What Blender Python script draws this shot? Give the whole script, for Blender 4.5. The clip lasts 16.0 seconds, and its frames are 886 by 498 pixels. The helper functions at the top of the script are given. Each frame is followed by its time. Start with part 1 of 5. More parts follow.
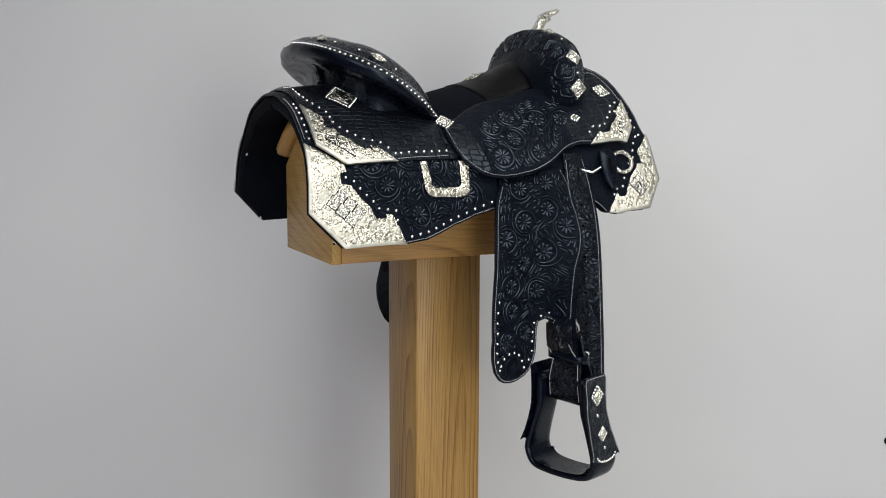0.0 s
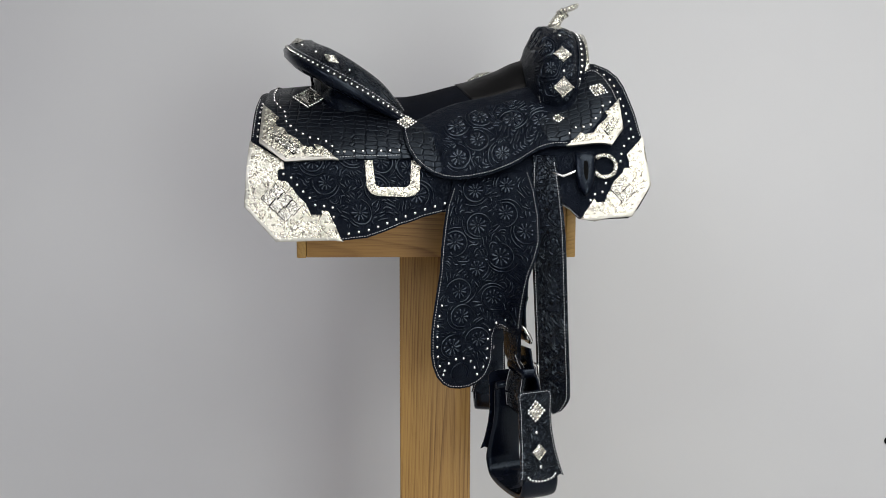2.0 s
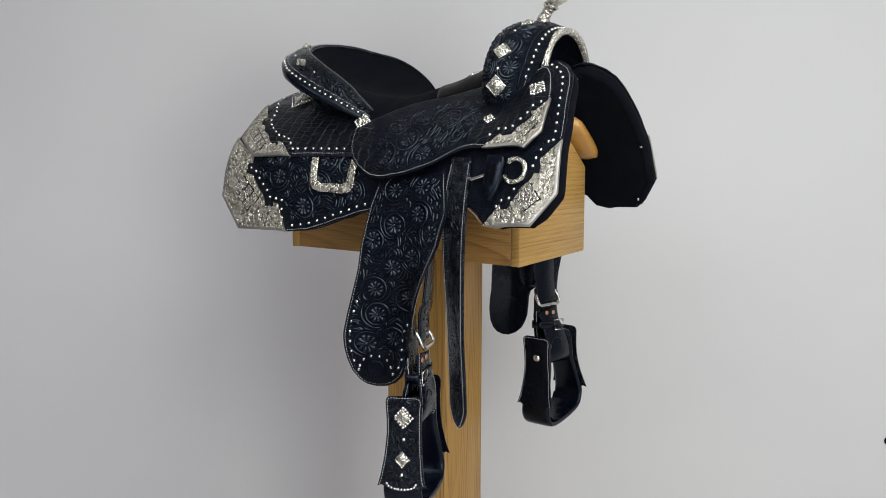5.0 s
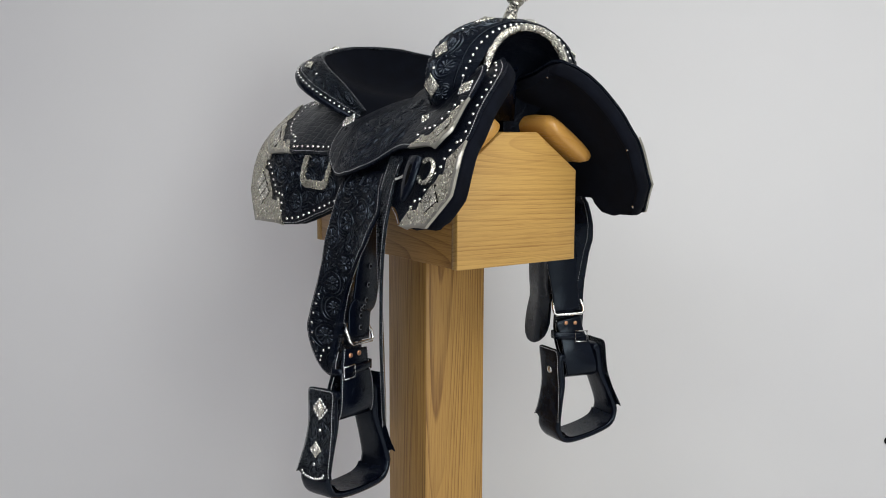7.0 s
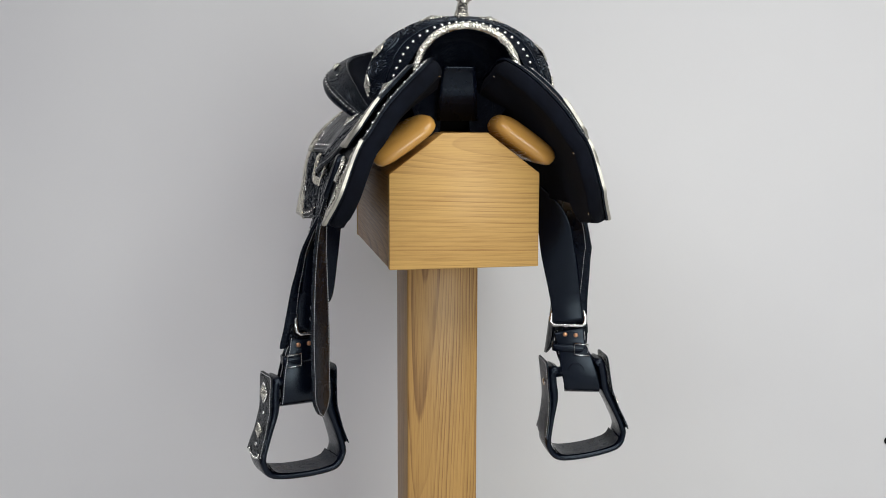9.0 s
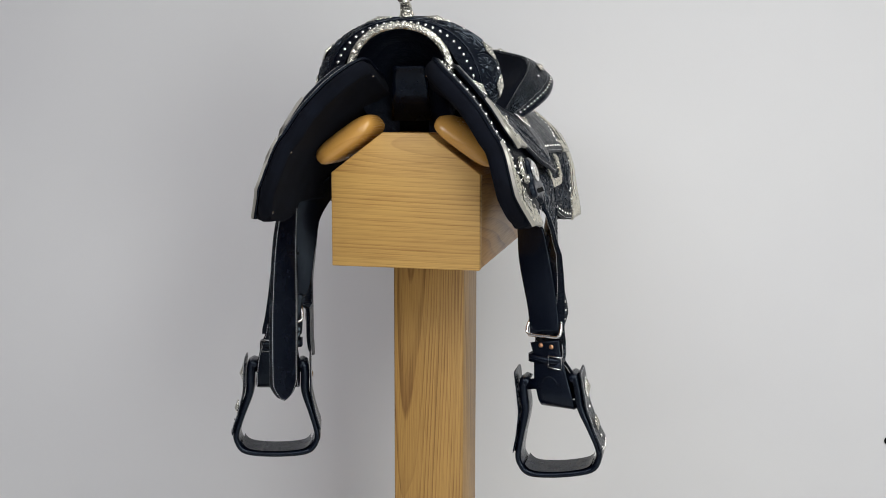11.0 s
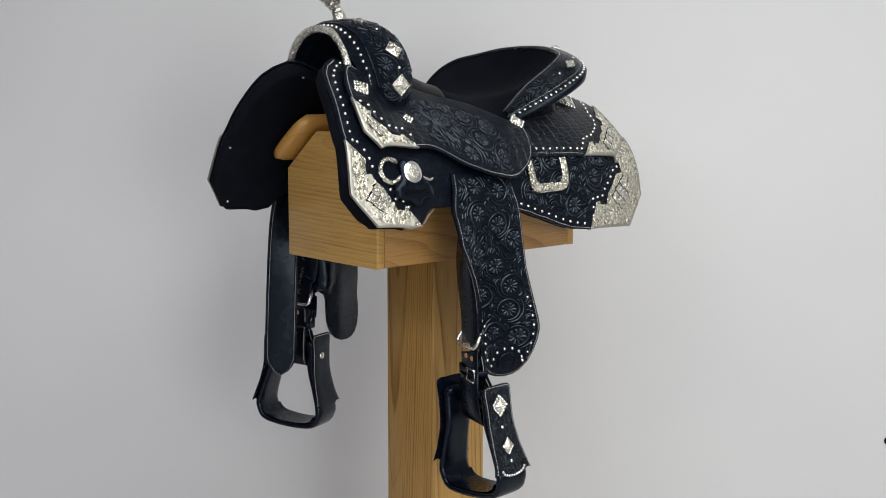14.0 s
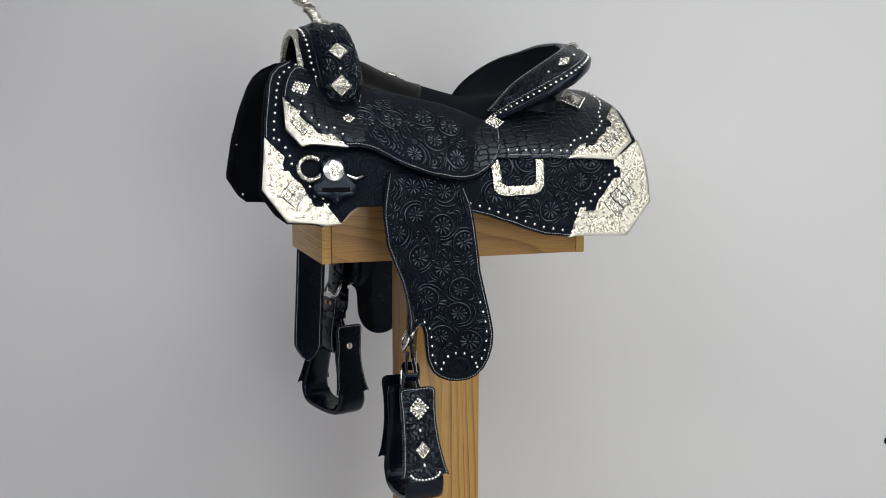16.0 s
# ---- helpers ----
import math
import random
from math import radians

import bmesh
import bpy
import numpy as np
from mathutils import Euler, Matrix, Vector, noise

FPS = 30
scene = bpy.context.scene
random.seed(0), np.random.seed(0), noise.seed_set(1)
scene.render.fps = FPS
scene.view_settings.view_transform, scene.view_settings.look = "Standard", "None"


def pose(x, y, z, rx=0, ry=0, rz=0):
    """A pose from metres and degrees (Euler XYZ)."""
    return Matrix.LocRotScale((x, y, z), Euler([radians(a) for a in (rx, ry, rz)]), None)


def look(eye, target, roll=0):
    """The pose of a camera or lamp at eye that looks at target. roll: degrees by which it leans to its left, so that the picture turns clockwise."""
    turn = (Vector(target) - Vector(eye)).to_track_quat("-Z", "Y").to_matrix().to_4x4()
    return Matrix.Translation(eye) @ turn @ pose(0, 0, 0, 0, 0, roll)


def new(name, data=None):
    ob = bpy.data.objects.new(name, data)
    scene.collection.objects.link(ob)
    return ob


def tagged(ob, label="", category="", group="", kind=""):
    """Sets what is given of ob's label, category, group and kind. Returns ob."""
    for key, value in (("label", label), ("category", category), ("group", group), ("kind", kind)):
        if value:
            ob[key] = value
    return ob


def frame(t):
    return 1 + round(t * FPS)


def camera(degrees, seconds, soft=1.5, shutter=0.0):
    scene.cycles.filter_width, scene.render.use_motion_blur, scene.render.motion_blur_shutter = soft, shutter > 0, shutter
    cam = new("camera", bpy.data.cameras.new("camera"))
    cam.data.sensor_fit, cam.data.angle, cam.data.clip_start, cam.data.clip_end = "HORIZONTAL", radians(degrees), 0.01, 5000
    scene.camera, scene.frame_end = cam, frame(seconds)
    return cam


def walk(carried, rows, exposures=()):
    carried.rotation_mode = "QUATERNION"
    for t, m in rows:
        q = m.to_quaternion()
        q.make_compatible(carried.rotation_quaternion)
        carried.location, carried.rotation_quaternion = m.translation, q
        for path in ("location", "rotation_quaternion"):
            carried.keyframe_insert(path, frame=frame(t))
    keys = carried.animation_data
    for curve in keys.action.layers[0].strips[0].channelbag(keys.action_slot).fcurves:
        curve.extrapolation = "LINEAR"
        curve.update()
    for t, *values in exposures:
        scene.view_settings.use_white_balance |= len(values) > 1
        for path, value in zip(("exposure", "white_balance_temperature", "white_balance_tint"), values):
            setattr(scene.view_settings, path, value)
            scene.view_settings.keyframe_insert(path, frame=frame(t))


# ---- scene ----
cam = camera(46.42, 16.0, soft=0.9)
K = 0.94          # plan unit to metres
EYE_H = 1.40      # camera height over the floor
YC = 0.004        # saddle's middle plane beside the turning axis
STILL = pose(0.0172, -2.068, EYE_H, 90 - 7.79, 0, 0) @ pose(0, 0, 0, 0, 0, 0.15)
walk(cam, [(0.0, STILL), (16.0, STILL)], exposures=[(0.0, -0.05), (2.5, -0.05), (4.0, 0.0), (6.5, 0.05), (9.0, 0.11), (12.5, 0.09), (14.5, 0.05), (16.0, -0.05)])

# ---- light ----
world = bpy.data.worlds.new("room_air")
scene.world = world
world.use_nodes = True
world.node_tree.nodes["Background"].inputs[0].default_value = (0.9, 0.95, 1.0, 1)
world.node_tree.nodes["Background"].inputs[1].default_value = 0.05


def area_lamp(name, eye, target, w, h, power, colour):
    d = bpy.data.lights.new(name, "AREA")
    d.shape, d.size, d.size_y, d.energy, d.color = "RECTANGLE", w, h, power, colour
    ob = new(name, d)
    ob.matrix_world = look(eye, target)
    return ob


area_lamp("ceiling_light_front", (0.9, -1.5, 2.66), (0.9, -1.5, 0), 1.5, 1.9, 38, (0.985, 0.988, 0.985))
# added cool fill that lifts the left of the wall; no known fitting
area_lamp("left_fill_light", (-1.1, -2.2, 2.66), (-1.1, -2.2, 0), 1.4, 1.6, 34, (0.90, 0.905, 1.0))
area_lamp("window_light", (1.75, -3.96, 1.5), (1.75, 0.0, 1.5), 1.6, 1.7, 50, (0.965, 1.0, 0.975))


# ---- materials ----
def material(name, colour, rough=0.5, metal=0.0):
    m = bpy.data.materials.new(name)
    m.use_nodes = True
    b = m.node_tree.nodes["Principled BSDF"]
    b.inputs["Base Color"].default_value = (*colour, 1)
    b.inputs["Roughness"].default_value = rough
    b.inputs["Metallic"].default_value = metal
    return m, m.node_tree, b


class G:
    """Short hand for node graphs."""

    def __init__(self, tree):
        self.t = tree

    def n(self, kind, **sets):
        node = self.t.nodes.new(kind)
        for k, v in sets.items():
            if k == "op":
                node.operation = v
            elif k == "blend":
                node.blend_type = v
        return node

    def link(self, a, b):
        self.t.links.new(a, b)

    def put(self, sock, v):
        if isinstance(v, bpy.types.NodeSocket):
            self.link(v, sock)
        else:
            sock.default_value = v

    def math(self, op, a, b=0.0, c=0.0):
        node = self.n("ShaderNodeMath", op=op)
        for s, v in zip(node.inputs, (a, b, c)):
            self.put(s, v)
        return node.outputs[0]

    def vmath(self, op, a, b=(0, 0, 0)):
        node = self.n("ShaderNodeVectorMath", op=op)
        self.put(node.inputs[0], a)
        self.put(node.inputs[1], b)
        return node.outputs[0]

    def uv(self):
        return self.n("ShaderNodeTexCoord").outputs["UV"]

    def obj(self):
        return self.n("ShaderNodeTexCoord").outputs["Object"]

    def scale(self, v, s):
        node = self.n("ShaderNodeMapping")
        self.put(node.inputs["Vector"], v)
        node.inputs["Scale"].default_value = s
        return node.outputs[0]

    def noise(self, v, s, detail=3, rough=0.5, dist=0.0):
        node = self.n("ShaderNodeTexNoise")
        self.put(node.inputs["Vector"], v)
        node.inputs["Scale"].default_value = s
        node.inputs["Detail"].default_value = detail
        node.inputs["Roughness"].default_value = rough
        node.inputs["Distortion"].default_value = dist
        return node.outputs[0], node.outputs[1]

    def voronoi(self, v, s, feature="F1", rand=1.0):
        node = self.n("ShaderNodeTexVoronoi")
        node.feature = feature
        node.voronoi_dimensions = "2D"
        self.put(node.inputs["Vector"], v)
        node.inputs["Scale"].default_value = s
        node.inputs["Randomness"].default_value = rand
        return node

    def ramp(self, f, stops):
        node = self.n("ShaderNodeValToRGB")
        self.put(node.inputs[0], f)
        e = node.color_ramp.elements
        while len(e) < len(stops):
            e.new(0.5)
        for el, (p, c) in zip(e, stops):
            el.position = p
            el.color = (*c, 1) if len(c) == 3 else c
        return node.outputs[0]

    def range(self, f, a, b, c, d):
        node = self.n("ShaderNodeMapRange")
        for s, v in zip(node.inputs, (f, a, b, c, d)):
            self.put(s, v)
        return node.outputs[0]

    def bump(self, b, height, strength, dist):
        node = self.n("ShaderNodeBump")
        node.inputs["Strength"].default_value = strength
        node.inputs["Distance"].default_value = dist
        self.link(height, node.inputs["Height"])
        self.link(node.outputs[0], b.inputs["Normal"])


def floral(g, uv, cell):
    """Carved relief: five-petalled rosettes ringed by stems, with curling leaves cut between them."""
    _, wob = g.noise(uv, 0.55 / cell, 2)
    warp = g.vmath("ADD", uv, g.vmath("MULTIPLY", g.vmath("SUBTRACT", wob, (0.5, 0.5, 0.5)), (cell * 0.9,) * 3))
    v = g.voronoi(warp, 1 / cell, "F1", 0.8)
    d = v.outputs["Distance"]
    off = g.vmath("SUBTRACT", g.vmath("MULTIPLY", warp, (1 / cell,) * 3), g.vmath("MULTIPLY", v.outputs["Position"], (1 / cell,) * 3))
    sep = g.n("ShaderNodeSeparateXYZ")
    g.link(off, sep.inputs[0])
    sepc = g.n("ShaderNodeSeparateXYZ")
    g.link(v.outputs["Color"], sepc.inputs[0])
    ang = g.math("ADD", g.math("ARCTAN2", sep.outputs[1], sep.outputs[0]), g.math("MULTIPLY", sepc.outputs[0], 6.0))

    def groove(f, half):
        """1 at f = 0, fading over half."""
        return g.range(g.math("ABSOLUTE", f), 0.0, half, 1, 0)

    lobes = g.math("ABSOLUTE", g.math("SINE", g.math("MULTIPLY", ang, 2.5)))
    edge = g.math("SUBTRACT", d, g.math("MULTIPLY_ADD", lobes, 0.10, 0.2))
    in_flower = g.range(edge, -0.02, 0.02, 1, 0)
    spokes = g.math("MULTIPLY", groove(g.math("SINE", g.math("MULTIPLY", ang, 2.5)), 0.3), g.range(d, 0.05, 0.09, 0, 1))
    veins = g.math("MULTIPLY", groove(g.math("SINE", g.math("MULTIPLY", ang, 7.5)), 0.5), 0.35)
    eye = groove(g.math("SUBTRACT", d, 0.07), 0.03)
    flower_cut = g.math("MAXIMUM", g.math("MULTIPLY", g.math("MAXIMUM", spokes, veins), in_flower), g.math("MAXIMUM", eye, groove(edge, 0.045)))
    ring = g.math("MAXIMUM", groove(g.math("SUBTRACT", d, 0.385), 0.03), groove(g.math("SUBTRACT", d, 0.46), 0.03))
    curl, _ = g.noise(warp, 1.6 / cell, 1, 0.4, 1.2)
    sweep = g.math("SINE", g.math("ADD", g.math("MULTIPLY", ang, 4.0), g.math("MULTIPLY_ADD", d, 16.0, g.math("MULTIPLY", curl, 9.0))))
    leaf = g.math("MULTIPLY", groove(sweep, 0.55), g.range(d, 0.3, 0.36, 0, 1))
    fine = g.math("MULTIPLY", groove(g.math("SINE", g.math("MULTIPLY", curl, 46.0)), 0.5), g.range(d, 0.44, 0.5, 0, 0.8))
    cut = g.math("MAXIMUM", g.math("MAXIMUM", flower_cut, ring), g.math("MAXIMUM", leaf, fine))
    dome = g.math("MULTIPLY", g.range(d, 0.0, 0.34, 0.45, 0.0), in_flower)
    swell = g.math("MULTIPLY", g.math("MULTIPLY", g.math("SINE", g.math("MULTIPLY", curl, 30.0)), 0.11), g.math("SUBTRACT", 1.0, in_flower))
    petal = g.math("MULTIPLY", g.math("MULTIPLY", lobes, 0.16), in_flower)
    high = g.math("ADD", g.math("MULTIPLY_ADD", dome, 0.5, 0.68), g.math("ADD", swell, petal))
    return g.math("SUBTRACT", high, g.math("MULTIPLY", cut, 0.68))


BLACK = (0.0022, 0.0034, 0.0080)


def leather(name, pattern="plain", rough=0.32, spec=0.3):
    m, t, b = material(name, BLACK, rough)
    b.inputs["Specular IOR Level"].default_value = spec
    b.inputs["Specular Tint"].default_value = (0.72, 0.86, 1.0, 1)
    g = G(t)
    uv = g.uv()
    grain, _ = g.noise(uv, 700, 3)
    mottle, _ = g.noise(uv, 35, 4)
    g.link(g.range(mottle, 0.3, 0.7, rough - 0.07, rough + 0.1), b.inputs["Roughness"])
    if pattern == "mat":
        pit = g.voronoi(uv, 420, "F1", 1.0)
        h = g.math("MULTIPLY_ADD", pit.outputs["Distance"], 0.25, floral(g, uv, 0.034))
        g.bump(b, h, 0.8, 0.0020)
    elif pattern == "floral":
        h = floral(g, uv, 0.05)
        g.link(g.ramp(h, [(0.0, (0.0010, 0.0014, 0.0028)), (1.0, (0.0024, 0.0036, 0.0080))]), b.inputs["Base Color"])
        h = g.math("MULTIPLY_ADD", grain, 0.06, h)
        g.bump(b, h, 1.0, 0.0028)
    elif pattern == "croc":
        _, wob = g.noise(uv, 16, 2)
        w = g.vmath("ADD", uv, g.vmath("MULTIPLY", g.vmath("SUBTRACT", wob, (0.5, 0.5, 0.5)), (0.022, 0.022, 0)))
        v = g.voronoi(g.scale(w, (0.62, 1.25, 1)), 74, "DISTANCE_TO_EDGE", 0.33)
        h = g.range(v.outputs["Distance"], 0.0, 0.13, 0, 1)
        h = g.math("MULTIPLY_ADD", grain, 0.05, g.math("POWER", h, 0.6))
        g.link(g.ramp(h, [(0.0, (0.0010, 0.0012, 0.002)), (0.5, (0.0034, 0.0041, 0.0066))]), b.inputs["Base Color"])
        g.bump(b, h, 1.0, 0.0013)
    elif pattern == "grain":
        g.bump(b, grain, 0.35, 0.0008)
    else:
        crease, _ = g.noise(uv, 60, 4, 0.6, 0.6)
        g.bump(b, g.math("MULTIPLY_ADD", grain, 0.3, crease), 0.25, 0.0010)
    return m


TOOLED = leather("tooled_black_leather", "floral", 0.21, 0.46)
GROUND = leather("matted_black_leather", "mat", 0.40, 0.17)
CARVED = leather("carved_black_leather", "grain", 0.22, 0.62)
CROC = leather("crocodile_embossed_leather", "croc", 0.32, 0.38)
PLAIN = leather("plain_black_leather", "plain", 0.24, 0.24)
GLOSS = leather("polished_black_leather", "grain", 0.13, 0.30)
SUEDE, _t, _b = material("black_suede", (0.003, 0.0033, 0.0045), 0.95)
_g = G(_t)
_n, _ = _g.noise(_g.obj(), 900, 3)
_m, _ = _g.noise(_g.obj(), 26, 4, 0.6)
_g.link(_g.ramp(_m, [(0.35, (0.0010, 0.0016, 0.0040)), (0.7, (0.0026, 0.0040, 0.0085))]), _b.inputs["Base Color"])
_g.bump(_b, _n, 0.5, 0.0010)
_b.inputs["Specular IOR Level"].default_value = 0.15
THREAD, _t, _b = material("white_thread", (0.55, 0.55, 0.56), 0.8)


def silver(name, engraved=True, rough=0.30, tone=(0.98, 0.95, 0.87), cell=0.023):
    m, t, b = material(name, tone, rough, 1.0)
    g = G(t)
    uv = g.uv()
    mott, _ = g.noise(uv, 40, 3)
    g.link(g.range(mott, 0.3, 0.7, rough - 0.06, rough + 0.1), b.inputs["Roughness"])
    if engraved:
        soft, _ = g.noise(uv, 1.5 / cell, 1, 0.4, 1.4)
        wave, _ = g.noise(uv, 3.2 / cell, 2, 0.5, 1.0)
        turn = g.math("ABSOLUTE", g.math("SINE", g.math("MULTIPLY", soft, 22.0)))
        cut = g.range(turn, 0.0, 0.34, 0.0, 1.0)
        fine, _ = g.noise(uv, 500, 2)
        g.link(g.ramp(cut, [(0.0, tuple(c * 0.55 for c in tone)), (0.5, tone)]), b.inputs["Base Color"])
        h = g.math("MULTIPLY_ADD", fine, 0.05, g.math("MULTIPLY_ADD", wave, 2.2, g.math("MULTIPLY", cut, 0.5)))
        g.bump(b, h, 1.0, 0.0020)
    return m


ENGRAVED = silver("engraved_silver", True, 0.22, (0.77, 0.73, 0.62), 0.030)
BRIGHT = silver("polished_silver", False, 0.16, (0.92, 0.91, 0.88))
BRIGHT_SCROLL = silver("bright_scroll_silver", False, 0.26, (0.80, 0.77, 0.66))
RIM = silver("silver_rim", False, 0.45, (0.54, 0.52, 0.46))
STEEL = silver("nickel_steel", False, 0.22, (0.75, 0.74, 0.72))
SEATFRONT = leather("smooth_seat_leather", "plain", 0.42, 0.12)
_b = SEATFRONT.node_tree.nodes["Principled BSDF"]
_b.inputs["Base Color"].default_value = (0.0042, 0.0040, 0.0044, 1)
_b.inputs["Specular Tint"].default_value = (1.0, 0.97, 0.95, 1)
# paler grey that paints the glint on the strap holes' rims
GLINT, _t, _b = material("painted_hole_glint", (0.10, 0.105, 0.12), 0.3)
COPPER, _t, _b = material("copper_rivet", (0.72, 0.36, 0.2), 0.3, 1.0)


def wood(name, along, heart, tilt, light=(0.52, 0.30, 0.09), dark=(0.28, 0.135, 0.034), ring=0.0075, gloss=0.46, mark=0.8):
    """Varnished ash, sawn from round growth rings; along: the axis (0, 1, 2) of the grain; heart: where the log's middle lies in the other two, and its tilt along the grain."""
    m, t, b = material(name, light, gloss)
    g = G(t)
    o = g.obj()
    s = [1.0, 1.0, 1.0]
    s[along] = 0.12
    _, wob = g.noise(g.scale(o, tuple(s)), 9.0, 2, 0.5)
    w = g.vmath("ADD", o, g.vmath("MULTIPLY", g.vmath("SUBTRACT", wob, (0.5, 0.5, 0.5)), (0.022,) * 3))
    sep = g.n("ShaderNodeSeparateXYZ")
    g.link(w, sep.inputs[0])
    i, j = [k for k in range(3) if k != along]
    a = g.math("SUBTRACT", g.math("MULTIPLY_ADD", sep.outputs[along], -tilt[0], sep.outputs[i]), heart[0])
    c = g.math("SUBTRACT", g.math("MULTIPLY_ADD", sep.outputs[along], -tilt[1], sep.outputs[j]), heart[1])
    r = g.math("SQRT", g.math("MULTIPLY_ADD", a, a, g.math("MULTIPLY", c, c)))
    years, _ = g.noise(g.math("DIVIDE", r, 0.03), 1.0, 3, 0.6)
    line = g.math("FRACT", g.math("MULTIPLY_ADD", years, 2.5, g.math("DIVIDE", r, ring)))
    line = g.math("MULTIPLY", g.math("POWER", line, 3.0), g.range(line, 0.93, 1.0, 1.0, 0.0))
    faint, _ = g.noise(g.scale(o, tuple(s)), 26, 2)
    line = g.math("MULTIPLY", line, g.range(faint, 0.35, 0.62, 0.3, 1.1))
    s[along] = 0.02
    pore, _ = g.noise(g.scale(o, tuple(s)), 620, 3, 0.6)
    tone, _ = g.noise(g.scale(o, tuple(s)), 9, 3)
    f = g.math("MULTIPLY_ADD", line, mark, g.range(pore, 0.46, 0.68, 0.0, 0.42))
    f = g.math("ADD", f, g.range(tone, 0.3, 0.7, -0.08, 0.2))
    g.link(g.ramp(f, [(0.0, light), (0.95, dark)]), b.inputs["Base Color"])
    g.link(g.range(pore, 0.3, 0.7, gloss - 0.05, gloss + 0.12), b.inputs["Roughness"])
    g.bump(b, f, 0.12, 0.0008)
    b.inputs["Coat Weight"].default_value = 0.14
    b.inputs["Coat Roughness"].default_value = 0.24
    return m


WOOD_X = wood("varnished_ash_lengthwise", 0, (-0.03, 0.02), (0.05, 0.02), (0.45, 0.242, 0.068), (0.22, 0.10, 0.027), 0.0065)
WOOD_Y = wood("varnished_ash_endpanel", 1, (0.225, 0.240), (0.10, 0.0), (0.545, 0.325, 0.090), (0.32, 0.165, 0.040), 0.0082, 0.50, 0.80)
WOOD_Z = wood("varnished_ash_post", 2, (0.035, -0.032), (0.03, 0.012), (0.45, 0.255, 0.066), (0.20, 0.095, 0.022), 0.0056, 0.46, 1.05)
WOOD_PAD = wood("amber_varnished_bars", 0, (0.0, 0.0), (0.03, 0.03), (0.56, 0.30, 0.075), (0.42, 0.19, 0.035), 0.03, 0.20, 0.4)

WALL, _t, _b = material("painted_wall", (0.72, 0.713, 0.737), 0.85)
_g = G(_t)
_n, _ = _g.noise(_g.obj(), 1.3, 3)
_g.link(_g.ramp(_n, [(0.3, (0.70, 0.695, 0.705)), (0.7, (0.74, 0.736, 0.736))]), _b.inputs["Base Color"])
_f, _ = _g.noise(_g.obj(), 260, 2)
_g.bump(_b, _f, 0.08, 0.001)
# grey for the unseen east wall, chosen for what leather and silver reflect
ROOM, _t, _b = material("unseen_grey_wall", (0.34, 0.33, 0.32), 0.9)
_g = G(_t)
_n, _ = _g.noise(_g.obj(), 1.3, 3)
_g.link(_g.ramp(_n, [(0.3, (0.32, 0.31, 0.30)), (0.7, (0.36, 0.35, 0.34))]), _b.inputs["Base Color"])
# near black for the unseen west wall, so the silver mirrors something dark
SHADE, _t, _b = material("unseen_dark_wall", (0.11, 0.105, 0.10), 0.9)
CEIL, _t, _b = material("ceiling_paint", (0.5, 0.5, 0.49), 0.9)
FLOOR, _t, _b = material("grey_floor", (0.2, 0.19, 0.18), 0.5)
_g = G(_t)
_n, _ = _g.noise(_g.obj(), 6, 5)
_g.link(_g.ramp(_n, [(0.3, (0.46, 0.455, 0.45)), (0.7, (0.55, 0.545, 0.54))]), _b.inputs["Base Color"])
# matte black, also laid on as the shade inside slots and holes
DARK, _t, _b = material("matte_black", (0.002, 0.002, 0.002), 0.9)
_b.inputs["Specular IOR Level"].default_value = 0.1


# ---- building helpers ----
ZB = -0.32        # plan height of the things' origins over the eye level


def mesh_of(name, bm, mat, smooth=True, k=K, lift=ZB):
    me = bpy.data.meshes.new(name)
    bm.to_mesh(me)
    bm.free()
    me.transform(Matrix.Scale(k, 4) @ Matrix.Translation((0, 0, -lift)))
    if smooth:
        for p in me.polygons:
            p.use_smooth = True
    me.materials.append(mat)
    return me


def part(name, bm, material, parent, label="", kind="", smooth=True):
    ob = new(name, mesh_of(name, bm, material, smooth))
    ob.parent = parent
    return tagged(ob, label, kind=kind)


def catmull(pts, n):
    """n points on a smooth curve through pts (tuples of any length), evenly by knot."""
    p = np.array(pts, float)
    q = np.vstack([2 * p[0] - p[1], p, 2 * p[-1] - p[-2]])
    out = []
    for u in np.linspace(0, len(p) - 1, n):
        i = min(int(u), len(p) - 2)
        f = u - i
        a, b, c, d = q[i], q[i + 1], q[i + 2], q[i + 3]
        out.append(0.5 * (2 * b + (c - a) * f + (2 * a - 5 * b + 4 * c - d) * f * f + (3 * b - a - 3 * c + d) * f ** 3))
    return np.array(out)


def even(pts, step, closed=False):
    """Points every step along a polyline, with the corners kept out."""
    p = [np.array(q, float) for q in pts]
    if closed:
        p.append(p[0])
    seg = [np.linalg.norm(b - a) for a, b in zip(p, p[1:])]
    total = sum(seg)
    n = max(1, int(round(total / step)))
    out, i, acc = [], 0, 0.0
    for j in range(n if closed else n + 1):
        d = total * j / n
        while i < len(seg) - 1 and acc + seg[i] < d - 1e-9:
            acc += seg[i]
            i += 1
        f = (d - acc) / seg[i] if seg[i] > 1e-9 else 0
        out.append(p[i] + (p[i + 1] - p[i]) * min(1.0, f))
    return out


def dense(pts, step):
    """Polygon with long edges cut up, corners kept."""
    out = []
    for a, b in zip(pts, [*pts[1:], pts[0]]):
        a, b = np.array(a, float), np.array(b, float)
        n = max(1, int(np.linalg.norm(b - a) / step))
        out += [a + (b - a) * i / n for i in range(n)]
    return out


